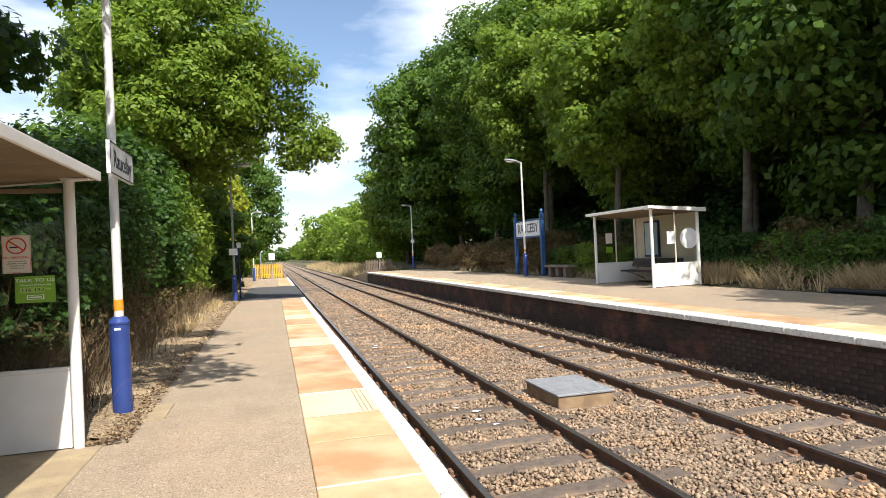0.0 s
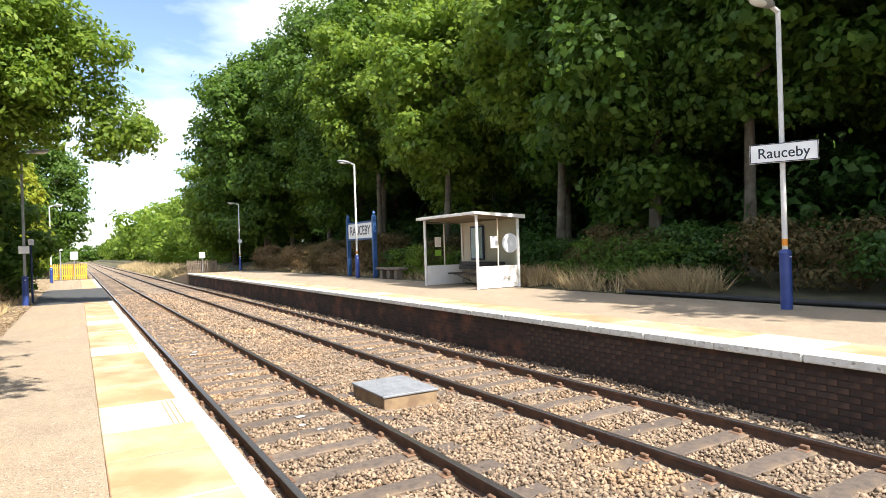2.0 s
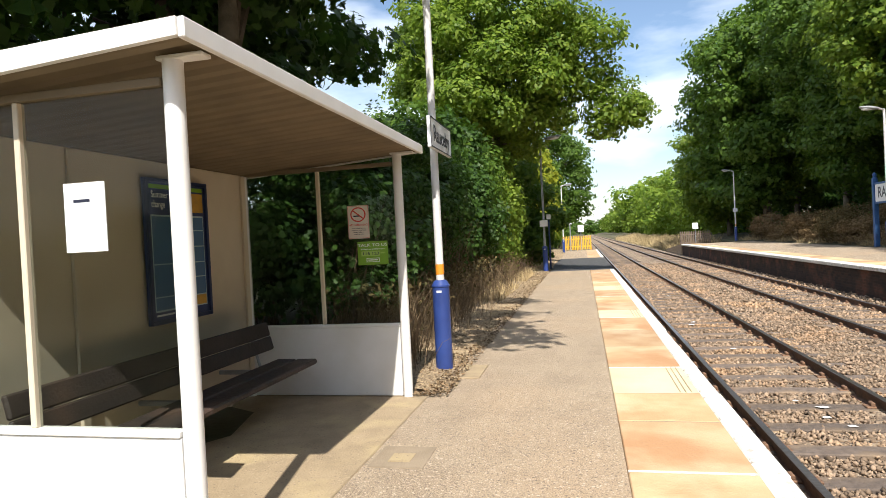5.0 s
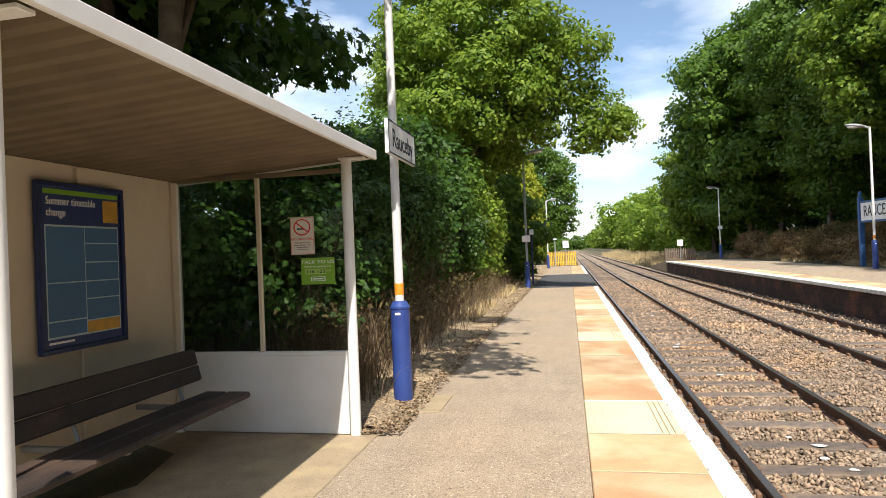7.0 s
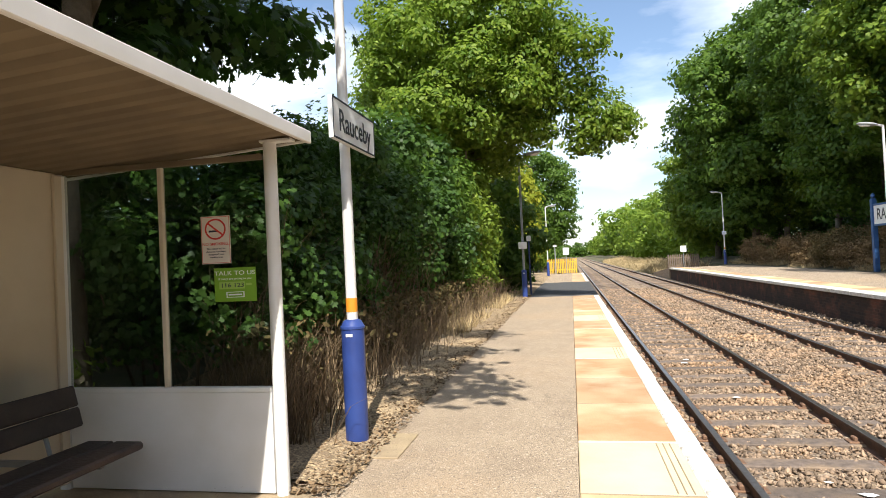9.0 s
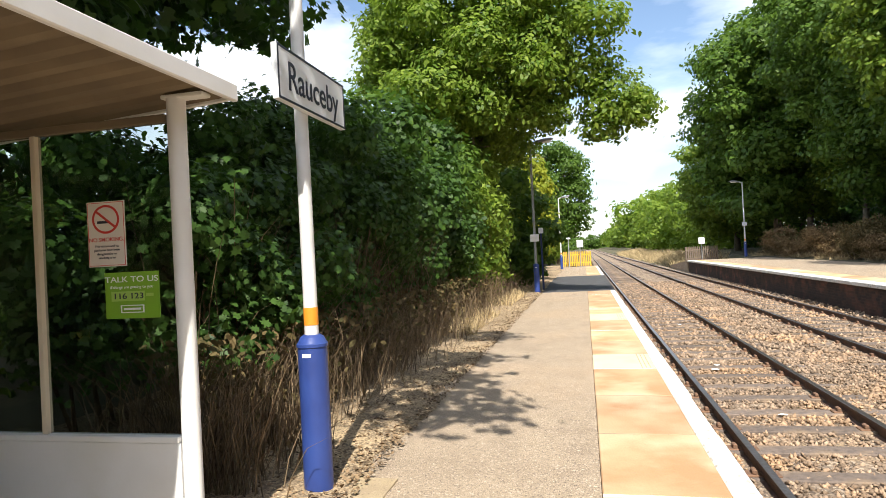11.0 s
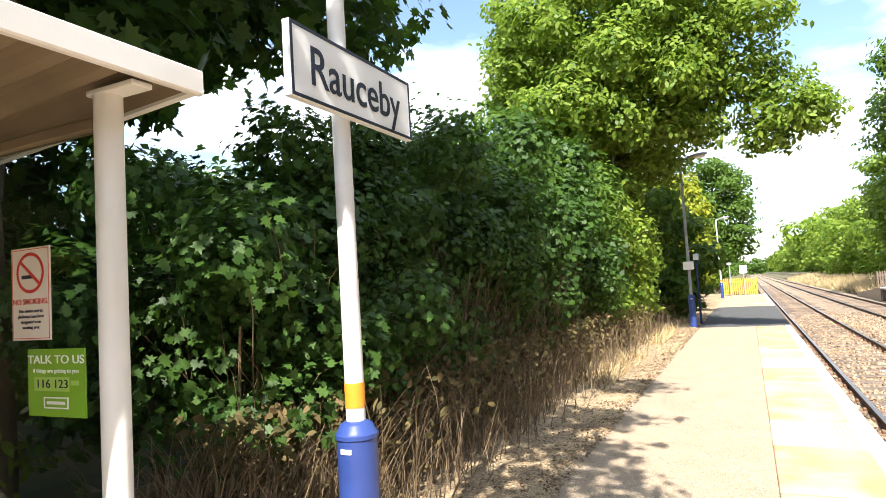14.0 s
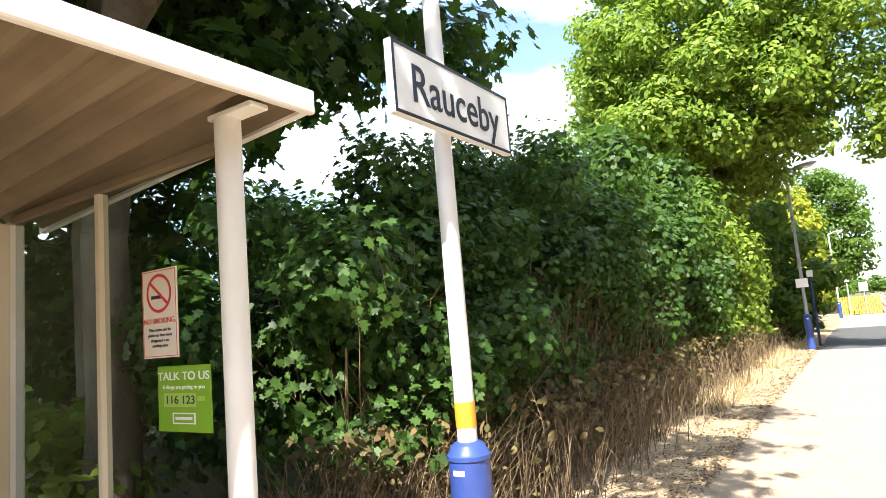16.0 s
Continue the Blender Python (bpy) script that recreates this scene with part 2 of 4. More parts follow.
def brick_courses(m):
    """Give the sooty wall its courses: brick and mortar colour and relief on faces that look along x."""
    nt = m.node_tree
    bs = nt.nodes["Principled BSDF"]
    src = bs.inputs["Base Color"].links[0].from_socket
    t = nt.nodes.new("ShaderNodeTexCoord")
    sep, com = nt.nodes.new("ShaderNodeSeparateXYZ"), nt.nodes.new("ShaderNodeCombineXYZ")
    nt.links.new(t.outputs["Object"], sep.inputs[0])
    nt.links.new(sep.outputs["Y"], com.inputs["X"])
    nt.links.new(sep.outputs["Z"], com.inputs["Y"])
    br = nt.nodes.new("ShaderNodeTexBrick")
    br.inputs["Scale"].default_value, br.inputs["Brick Width"].default_value, br.inputs["Row Height"].default_value = 1.0, 0.225, 0.075
    br.inputs["Mortar Size"].default_value = 0.008
    br.inputs["Color1"].default_value, br.inputs["Color2"].default_value, br.inputs["Mortar"].default_value = (1.25, 0.95, 0.85, 1), (0.6, 0.6, 0.62, 1), (1.0, 1.0, 1.0, 1)
    nt.links.new(com.outputs[0], br.inputs["Vector"])
    mu = nt.nodes.new("ShaderNodeVectorMath")
    mu.operation = 'MULTIPLY'
    nt.links.new(src, mu.inputs[0])
    nt.links.new(br.outputs["Color"], mu.inputs[1])
    nt.links.new(mu.outputs[0], bs.inputs["Base Color"])
    bp = nt.nodes.new("ShaderNodeBump")
    bp.inputs["Strength"].default_value, bp.inputs["Distance"].default_value, bp.invert = 0.8, 0.01, True
    nt.links.new(br.outputs["Fac"], bp.inputs["Height"])
    nt.links.new(bp.outputs[0], bs.inputs["Normal"])


brick_courses(M["brick"])


def speckle(m, scale, pale, dark, share=0.22):
    """Scatter pale and dark grit over a surface: each small cell takes its own tone."""
    nt = m.node_tree
    bs = nt.nodes["Principled BSDF"]
    src = bs.inputs["Base Color"].links[0].from_socket
    t = nt.nodes.new("ShaderNodeTexCoord")
    vo = nt.nodes.new("ShaderNodeTexVoronoi")
    vo.inputs["Scale"].default_value = scale
    nt.links.new(t.outputs["Object"], vo.inputs["Vector"])
    sep = nt.nodes.new("ShaderNodeSeparateColor")
    nt.links.new(vo.outputs["Color"], sep.inputs[0])
    for channel, lo, tone in (("Red", 1 - share, pale), ("Green", 1 - share, dark)):
        r = nt.nodes.new("ShaderNodeMapRange")
        r.inputs["From Min"].default_value, r.inputs["From Max"].default_value = lo, 1.0
        nt.links.new(sep.outputs[channel], r.inputs["Value"])
        k = nt.nodes.new("ShaderNodeMix")
        k.data_type = 'RGBA'
        nt.links.new(r.outputs[0], k.inputs["Factor"])
        nt.links.new(src, k.inputs[6])
        k.inputs[7].default_value = (*tone, 1)
        src = k.outputs[2]
    nt.links.new(src, bs.inputs["Base Color"])


speckle(M["asphalt"], 100.0, (0.60, 0.49, 0.38), (0.14, 0.11, 0.085), 0.15)
speckle(M["soil"], 55.0, (0.52, 0.39, 0.23), (0.10, 0.075, 0.05), 0.28)
speckle(M["concrete"], 90.0, (0.40, 0.31, 0.21), (0.22, 0.165, 0.11), 0.06)
speckle(M["edge_white"], 30.0, (0.85, 0.84, 0.8), (0.4, 0.37, 0.32), 0.15)
speckle(M["bed"], 26.0, (0.42, 0.33, 0.24), (0.09, 0.065, 0.05), 0.5)


# ---- builders ----
def empty(name, x=0, y=0, z=0, rz=0):
    ob = new(name)
    ob.matrix_world = pose(x, y, z, 0, 0, rz)
    return ob


def link(name, bm, material, parent=None, label="", smooth=False):
    me = bpy.data.meshes.new(name)
    bm.to_mesh(me)
    bm.free()
    me.materials.append(M[material])
    if smooth:
        me.polygons.foreach_set("use_smooth", [True] * len(me.polygons))
        me.set_sharp_from_angle(angle=0.7)
    ob = new(name, me)
    ob.parent = parent
    return tagged(ob, label)


def part(name, bm, material, parent, label="", smooth=False):
    return link(name, bm, material, parent, label, smooth)


def box(x0, x1, y0, y1, z0, z1, bevel=0.0, bm=None):
    own = bmesh.new()
    bmesh.ops.create_cube(own, size=1.0, matrix=Matrix.Translation(((x0 + x1) / 2, (y0 + y1) / 2, (z0 + z1) / 2)) @ Matrix.Diagonal((x1 - x0, y1 - y0, z1 - z0, 1)))
    if bevel:
        bmesh.ops.bevel(own, geom=own.edges[:], offset=bevel, segments=1, affect='EDGES', clamp_overlap=True)
    if bm is None:
        return own
    tmp = bpy.data.meshes.new("tmp")
    own.to_mesh(tmp)
    own.free()
    bm.from_mesh(tmp)
    bpy.data.meshes.remove(tmp)
    return bm


def rod(bm, a, b, r0, r1=None, seg=12):
    """A tapered round bar from a to b."""
    a, b = Vector(a), Vector(b)
    r1 = r0 if r1 is None else r1
    q = (b - a).to_track_quat('Z', 'Y').to_matrix().to_4x4()
    bmesh.ops.create_cone(bm, cap_ends=True, segments=seg, radius1=r0, radius2=r1, depth=(b - a).length, matrix=Matrix.Translation((a + b) / 2) @ q)
    return bm


def lathe(profile, seg=20):
    """A turned solid about z from (radius, height) pairs."""
    bm = bmesh.new()
    rings = [[bm.verts.new((r * math.cos(2 * math.pi * k / seg), r * math.sin(2 * math.pi * k / seg), z)) for k in range(seg)] for r, z in profile]
    for lo, hi in zip(rings, rings[1:]):
        for k in range(seg):
            bm.faces.new((lo[k], lo[(k + 1) % seg], hi[(k + 1) % seg], hi[k]))
    bm.faces.new(rings[0][::-1])
    bm.faces.new(rings[-1])
    return bm


def words(name, text, size, material, parent, m, align='LEFT', extrude=0.0008, wide=1.0):
    cu = bpy.data.curves.new(name, 'FONT')
    cu.body, cu.size, cu.extrude, cu.align_x, cu.align_y = text, size, extrude, align, 'CENTER'
    cu.offset = 0.007 * size
    cu.materials.append(M[material])
    ob = new(name, cu)
    ob.parent = parent
    ob.matrix_local = m @ Matrix.Diagonal((wide, 1, 1, 1))
    return ob


def raw_mesh(name, verts, faces_n, idx, material, parent=None):
    """A mesh from numpy arrays; every face has faces_n corners."""
    me = bpy.data.meshes.new(name)
    n = len(idx) // faces_n
    me.vertices.add(len(verts))
    me.vertices.foreach_set("co", np.asarray(verts, np.float32).ravel())
    me.loops.add(len(idx))
    me.loops.foreach_set("vertex_index", np.asarray(idx, np.int32))
    me.polygons.add(n)
    me.polygons.foreach_set("loop_start", np.arange(0, n * faces_n, faces_n, dtype=np.int32))
    me.update(calc_edges=True)
    me.materials.append(M[material])
    ob = new(name, me)
    ob.parent = parent
    return ob


rng = np.random.default_rng(7)


def unit(v):
    return v / np.maximum(np.linalg.norm(v, axis=1, keepdims=True), 1e-9)


def leaves(name, centres, normals, size, material, parent=None, lobed=False):
    """Folded leaves, each a small island: four corners, or six where lobed or oval."""
    n = len(centres)
    nrm = unit(normals)
    t = unit(np.cross(nrm, rng.normal(size=(n, 3))))
    s = np.cross(nrm, t)
    sz = (size * rng.uniform(0.6, 1.3, (n, 1)))
    if lobed == 'oval':
        pts = [(-0.5, 0, 0.04), (-0.18, 0.27, 0.07), (0.2, 0.25, 0.04), (0.62, 0, -0.14), (0.2, -0.25, 0.04), (-0.18, -0.27, 0.07)]
    elif lobed:
        half = [(-0.36, 0.30, 0.03), (-0.16, 0.24, 0.05), (-0.06, 0.56, 0.06), (0.12, 0.22, 0.02), (0.36, 0.30, -0.02), (0.34, 0.12, -0.03)]
        pts = [(-0.42, 0, 0)] + half + [(0.66, 0, -0.12)] + [(a, -b, c) for a, b, c in half[::-1]]
    else:
        pts = [(-0.5, 0, 0), (0, 0.36, 0.12), (0.6, 0, -0.08), (0, -0.36, 0.12)]
    k = len(pts)
    v = np.stack([centres + sz * (a * t + b * s + c * nrm) for a, b, c in pts], 1).reshape(-1, 3)
    return raw_mesh(name, v, k, np.arange(n * k), material, parent)


def foliage(blobs, density, outward=1.05, shell=0.45):
    """Places and normals of leaves on lumps (x, y, z, rx, ry, rz): thick at the skin, thinner within, with ragged edges."""
    cs, ns = [], []
    for x, y, z, rx, ry, rz in blobs:
        n = max(8, int(density * (rx * ry + rx * rz + ry * rz) / 3 * 4 * math.pi))
        d = unit(rng.normal(size=(n, 3)))
        lump = 1 + 0.22 * np.sin(5 * d[:, :1] + x) * np.sin(4 * d[:, 1:2] + y) + 0.18 * np.sin(7 * d[:, 2:3] + z + 3 * d[:, :1])
        r = (1 - shell * rng.random((n, 1)) ** 1.6) * lump * (1 + 0.10 * rng.normal(size=(n, 1)))
        cs.append(np.array([x, y, z]) + d * r * np.array([rx, ry, rz]))
        ns.append(outward * d + rng.normal(size=(n, 3)) * 0.5 + np.array([0, 0, 0.5]))
    return np.concatenate(cs), np.concatenate(ns)


def crown_blobs(x, y, z, r, h, count, seed, lo=0.26, hi=0.42):
    """Lumps spread over an egg of radius r and half height h."""
    g = random.Random(seed)
    out = [(x, y, z, r * 0.62, r * 0.62, h * 0.66)]
    for k in range(count):
        u, a = 1 - 2 * (k + 0.5) / count, k * 2.39996 + g.uniform(-0.4, 0.4)
        w = math.sqrt(1 - u * u)
        q = g.uniform(0.62, 0.95)
        br = r * g.uniform(lo, hi)
        out.append((x + r * q * w * math.cos(a), y + r * q * w * math.sin(a), z + h * q * u, br * g.uniform(0.9, 1.3), br * g.uniform(0.9, 1.3), br * g.uniform(0.6, 0.85)))
    return out


def trunk(name, parent, base, top, r, limbs, seed, material="bark"):
    """A leaning, tapered trunk in short lengths with limbs that fork off it."""
    g = random.Random(seed)
    bm = bmesh.new()
    a, b = Vector(base), Vector(top)
    n = 6
    pts = [a.lerp(b, k / n) + Vector((g.uniform(-1, 1), g.uniform(-1, 1), 0)) * r * (0.5 if 0 < k < n else 0) for k in range(n + 1)]
    rad = [r * (1.25 if k == 0 else 1 - 0.11 * k) for k in range(n + 1)]
    for k in range(n):
        rod(bm, pts[k], pts[k + 1], rad[k], rad[k + 1], 9)
    for k in range(limbs):
        s = pts[g.randint(n // 2, n)]
        d = Vector((g.uniform(-1, 1), g.uniform(-1, 1), g.uniform(0.25, 1))).normalized() * (b - a).length * g.uniform(0.16, 0.34)
        m1 = s + d * 0.5 + Vector((0, 0, 0.1 * d.length))
        rod(bm, s, m1, r * 0.42, r * 0.28, 7)
        rod(bm, m1, s + d, r * 0.28, r * 0.08, 6)
        e = m1 + Vector((g.uniform(-1, 1), g.uniform(-1, 1), g.uniform(0, 0.8))) * d.length * 0.4
        rod(bm, m1, e, r * 0.2, r * 0.06, 5)
    return part(name, bm, material, parent, smooth=True)


def tree(x, y, z, height, r, label, seed, leaf=0.26, density=26, material="leaf_mid", low=0.3, blobs=34, extra=(), name="tree", tr=None, lobed=False, lump=(0.26, 0.42)):
    e = empty(name, x, y, z)
    tagged(e, label, "tree")
    tr = tr or 0.05 * r + 0.06
    h0 = height * low
    trunk("trunk", e, (0, 0, -0.15), (0.1 * r, 0.05 * r, height * 0.72), tr, 7, seed)
    bl = crown_blobs(0, 0, (height + h0) / 2, r, (height - h0) / 2, blobs, seed, *lump) + [(a - x, b - y, c - z, *q) for a, b, c, *q in extra]
    c, nn = foliage(bl, density)
    leaves("crown", c, nn, leaf, material, e, lobed)
    return e


# ---- setting ----
PZ, EDGE, INNER, BACK = 0.47, -1.255, -2.208, -3.88        # near platform: level, edge, slab line, back of the asphalt
FZ, FEDGE, FBACK = 0.79, 4.55, 9.35                        # far platform
T2 = 3.38                                                   # centre of the far track
END = 58.0


def ground_sheet():
    xs = [-500, -80, -30, -14, -8, -6, -4.6, -3.6, -3.4, -1.4, -1.2, 0, 1.7, 4.2, 4.6, 6, 9.2, 9.5, 11, 14, 20, 40, 90, 500]
    zs = [0.4, 0.4, 0.5, 0.6, 0.5, 0.48, 0.45, 0.42, -0.32, -0.34, -0.36, -0.36, -0.36, -0.36, -0.36, -0.34, 0.3, 0.76, 0.9, 1.1, 1.2, 1.0, 0.6, 0.4]
    ys = [-400, -120, -60, -30, -12] + list(range(-8, 66, 2)) + [75, 90, 110, 140, 180, 240, 320, 450, 700, 1500]
    bm = bmesh.new()
    g = [[bm.verts.new((x, y, z + (0.05 * noise.noise((x * 0.7, y * 0.7, 0)) if abs(x) > 4.5 and x < 300 else 0))) for x, z in zip(xs, zs)] for y in ys]
    for a, b in zip(g, g[1:]):
        for k in range(len(xs) - 1):
            bm.faces.new((a[k], a[k + 1], b[k + 1], b[k]))
    return tagged(link("ground", bm, "ground", smooth=True), "dry grassy ground with bare earth either side of the railway", "ground", kind="structure")


ground_sheet()

# verge beside the platform: bare dry soil with an uneven edge
bm = bmesh.new()
nx, ny = 14, 150
g = []
for j in range(ny + 1):
    y = 7.5 + j * 0.36
    edge = BACK + 0.16 * noise.noise((0, y * 0.8, 1)) + 0.1 * noise.noise((0, y * 2.4, 5)) + 0.02
    g.append([bm.verts.new((edge - 3.4 * (i / nx) ** 1.2, y, PZ + 0.006 + 0.10 * (i / nx) + (0.035 * noise.noise((i * 0.6, y * 1.7, 3)) + 0.02 if i > 0 else 0))) for i in range(nx + 1)])
for a, b in zip(g, g[1:]):
    for k in range(nx):
        bm.faces.new((a[k + 1], a[k], b[k], b[k + 1]))
tagged(link("soil_verge", bm, "soil", smooth=True), "bare dry soil verge strewn with dead leaves under the hedge", "verge", kind="structure")

# near platform
bm = box(BACK - 0.35, INNER, -9, 27.6, -0.3, PZ)
box(BACK - 0.35, INNER, 40.2, END, -0.3, PZ, bm=bm)
near_platform = tagged(link("platform_near", bm, "asphalt"), "worn pinkish-grey asphalt station platform with speckled aggregate", "platform", kind="structure")
bm = box(BACK - 0.3, EDGE + 0.02, 27.6, 40.2, -0.3, PZ)
part("tarmac_patch", bm, "tarmac", near_platform, "newer dark tarmac across the platform")
bm = box(INNER, EDGE - 0.06, -9, END, -0.36, PZ - 0.09)
part("platform_wall", bm, "brick", near_platform, "sooty brick edge wall")

# far platform
bm = box(5.62, FBACK, -14, 50, -0.3, FZ)
far_platform = tagged(link("platform_far", bm, "asphalt"), "grey asphalt far platform with a buff edge strip", "platform", kind="structure")
bm = bmesh.new()
v = [bm.verts.new(p) for p in ((FEDGE, 50, -0.4), (FBACK, 50, -0.4), (FBACK, 50, FZ), (FEDGE, 50, FZ), (FEDGE, 59, -0.4), (FBACK, 59, -0.4), (FBACK, 59, 0.25), (FEDGE, 59, 0.2))]
for f in ((0, 1, 2, 3), (3, 2, 6, 7), (4, 7, 6, 5), (0, 3, 7, 4), (1, 5, 6, 2)):
    bm.faces.new([v[k] for k in f])
part("platform_ramp", bm, "asphalt", far_platform, "sloping asphalt platform end")
part("platform_wall", box(FEDGE + 0.08, 5.62, -14, 50, -0.36, FZ - 0.10), "brick", far_platform, "dark soot-stained brick face")

# ballast bed
bm = bmesh.new()
xs = np.linspace(-1.3, 4.62, 40)
g = []
for j in range(330):
    y = -8 + j * 0.25 if j < 240 else 52 + (j - 240) * 6.0
    row = []
    for x in xs:
        d = min(abs(x), abs(x - T2))
        z = -0.13 - 0.05 * max(0, d - 1.25) + 0.035 * noise.noise((x * 2.2, y * 2.2, 0)) + 0.02 * noise.noise((x * 7, y * 7, 4))
        if d < 0.7:
            z -= 0.02
        z += 0.11 * min(1, max(0, (x - 4.22) / 0.2))
        row.append(bm.verts.new((x, y, z)))
    g.append(row)
for a, b in zip(g, g[1:]):
    for k in range(len(xs) - 1):
        bm.faces.new((a[k], a[k + 1], b[k + 1], b[k]))
tagged(link("ballast_bed", bm, "bed", smooth=True), "brown stone ballast between and around the tracks", "ballast", kind="structure")


def stones(name, n, x0, x1, y0, y1, size, label):
    """Loose angular ballast stones, a squashed eight-sided lump each, thrown over the bed."""
    x = rng.uniform(x0, x1, n)
    y = y0 + (y1 - y0) * rng.random(n) ** 1.25
    d = np.minimum(np.abs(x), np.abs(x - T2))
    z = -0.125 - 0.05 * np.maximum(0, d - 1.25) + rng.uniform(-0.02, 0.02, n) - 0.02 * (d < 0.7) + 0.11 * np.clip((x - 4.22) / 0.2, 0, 1)
    clear = (np.abs(np.abs(x) - 0.7525) > 0.10) & (np.abs(np.abs(x - T2) - 0.7525) > 0.10)
    on_sleeper = (d < 1.28) & (np.abs(((y - 0.15 + 0.38) % 0.76) - 0.38) < 0.13)
    keep = clear & (~on_sleeper | (rng.random(n) < 0.13)) & ~((x > 1.15) & (x < 2.15) & (y > 8.75) & (y < 10.1))
    x, y, z = x[keep], y[keep], z[keep]
    n = len(x)
    base = np.array([(1, 0, 0), (0, 1, 0), (-1, 0, 0), (0, -1, 0), (0.25, 0.1, 0.8), (-0.3, -0.2, -0.7)])
    tri = np.array([0, 1, 4, 1, 2, 4, 2, 3, 4, 3, 0, 4, 1, 0, 5, 2, 1, 5, 3, 2, 5, 0, 3, 5])
    a = rng.uniform(0, 6.283, n)
    sc = size * rng.uniform(0.55, 1.35, (n, 1, 1)) * rng.uniform(0.65, 1.2, (n, 1, 3))
    v = base[None] * sc + rng.normal(size=(n, 6, 3)) * size * 0.22
    c, s = np.cos(a)[:, None], np.sin(a)[:, None]
    v = np.stack([v[..., 0] * c - v[..., 1] * s, v[..., 0] * s + v[..., 1] * c, v[..., 2]], -1) + np.stack([x, y, z], 1)[:, None]
    idx = (tri[None] + 6 * np.arange(n)[:, None]).ravel()
    return tagged(raw_mesh(name, v.reshape(-1, 3), 3, idx, "stone"), label, "ballast", kind="stuff")


stones("ballast_stones", 66000, -1.15, 4.62, 2.0, 17.0, 0.029, "loose brown and grey broken ballast stones between the rails")
stones("ballast_stones_distant", 20000, -1.15, 4.62, 16.5, 42.0, 0.05, "loose brown ballast stones further along the line")


# ---- tracks ----
def rail_profile_bar(x):
    prof = [(-0.070, -0.159), (0.070, -0.159), (0.070, -0.145), (0.010, -0.128), (0.010, -0.045), (0.035, -0.035), (0.035, -0.004), (0.031, 0.0), (-0.031, 0.0), (-0.035, -0.004), (-0.035, -0.035), (-0.010, -0.045), (-0.010, -0.128), (-0.070, -0.145)]
    bm = bmesh.new()
    ends = [[bm.verts.new((x + a, y, b)) for a, b in prof] for y in (-12, 40, 150, 420, 900)]
    for lo, hi in zip(ends, ends[1:]):
        for k in range(len(prof)):
            f = bm.faces.new((lo[k], hi[k], hi[(k + 1) % len(prof)], lo[(k + 1) % len(prof)]))
            f.material_index = 1 if k in (7, 8, 6) else 0
    bm.faces.new(ends[0])
    return bm


def piece(name, me, parent, x, y, z, rz=0.0, sx=1.0):
    ob = new(name, me)
    ob.parent = parent
    ob.matrix_local = pose(x, y, z, 0, 0, rz) @ Matrix.Diagonal((sx, 1, 1, 1))
    return ob


def mesh_of(bm, material, name):
    me = bpy.data.meshes.new(name)
    bm.to_mesh(me)
    bm.free()
    me.materials.append(M[material])
    return me


bm = box(-1.28, 1.28, -0.125, 0.125, -0.16, 0, 0.012)
sleeper_me = mesh_of(bm, "sleeper", "sleeper")
bm = box(-0.15, 0.15, -0.07, 0.07, 0, 0.022, 0.006)
box(-0.10, -0.055, -0.05, 0.05, 0.02, 0.065, 0.01, bm)
box(0.055, 0.10, -0.05, 0.05, 0.02, 0.065, 0.01, bm)
chair_me = mesh_of(bm, "chair", "rail_chair")
g = random.Random(3)
for cx, nm, lab in ((0.0, "railway_track_near", "rusty railway track on old timber sleepers beside the platform"), (T2, "railway_track_far", "rusty railway track on timber sleepers in brown ballast")):
    track = tagged(empty(nm, cx, 0, 0), lab, "railway track", kind="structure")
    for x in (-0.7525, 0.7525):
        r = part("rail", rail_profile_bar(x), "rust", track, "rusty rail with a worn bright running top")
        r.data.materials.append(M["railtop"])
    for k in range(-9, 150):
        y = 0.15 + k * 0.76
        piece("sleeper", sleeper_me, track, g.uniform(-0.03, 0.03), y, -0.118 + g.uniform(-0.008, 0.008), g.uniform(-0.7, 0.7))
        if -2 < k < 46:
            for x in (-0.7525, 0.7525):
                piece("rail_chair", chair_me, track, x, y, -0.125)

# ---- platform edge slabs ----
joints = [-8.7, -7.6, -6.5, -5.4, -4.3, -3.2, -2.1, -1.0, 0.05, 1.1, 2.2, 3.3, 4.4, 5.48, 6.57, 7.48, 8.63, 9.97, 11.35, 12.83, 13.95, 15.2, 16.6, 18.25, 19.6, 21.0, 22.4, 23.9, 25.7, 27.55]
for k, (a, b) in enumerate(zip(joints, joints[1:])):
    pale = round(a, 2) in (7.48, 12.83, 18.25, 1.1)
    bm = box(INNER + 0.004, -1.43, a + 0.011, b - 0.011, PZ - 0.085, PZ + 0.006 + 0.004 * g.random(), 0.008)
    s = part("paving_slab", bm, "cream" if pale else "buff", near_platform, "pale cream smooth slab" if pale else "worn buff-orange stone slab")
    if pale:
        for q in range(3):
            part("groove", box(-1.60 + q * 0.05, -1.592 + q * 0.05, a + 0.03, b - 0.03, PZ + 0.008, PZ + 0.0125), "concrete", s)
    part("edge_stone", box(-1.428, EDGE + g.uniform(-0.008, 0.008), a + 0.006, b - 0.006, PZ - 0.085, PZ + 0.008 + 0.003 * g.random(), 0.012), "edge_white", near_platform, "white painted edge stone")
for k, a in enumerate(joints[1:-1]):
    part("mortar_joint", box(INNER + 0.006, -1.432, a - 0.0125, a + 0.0125, PZ - 0.05, PZ + (0.007 if k % 3 else 0.0105)), "edge_white" if k % 3 == 0 else "concrete", near_platform)
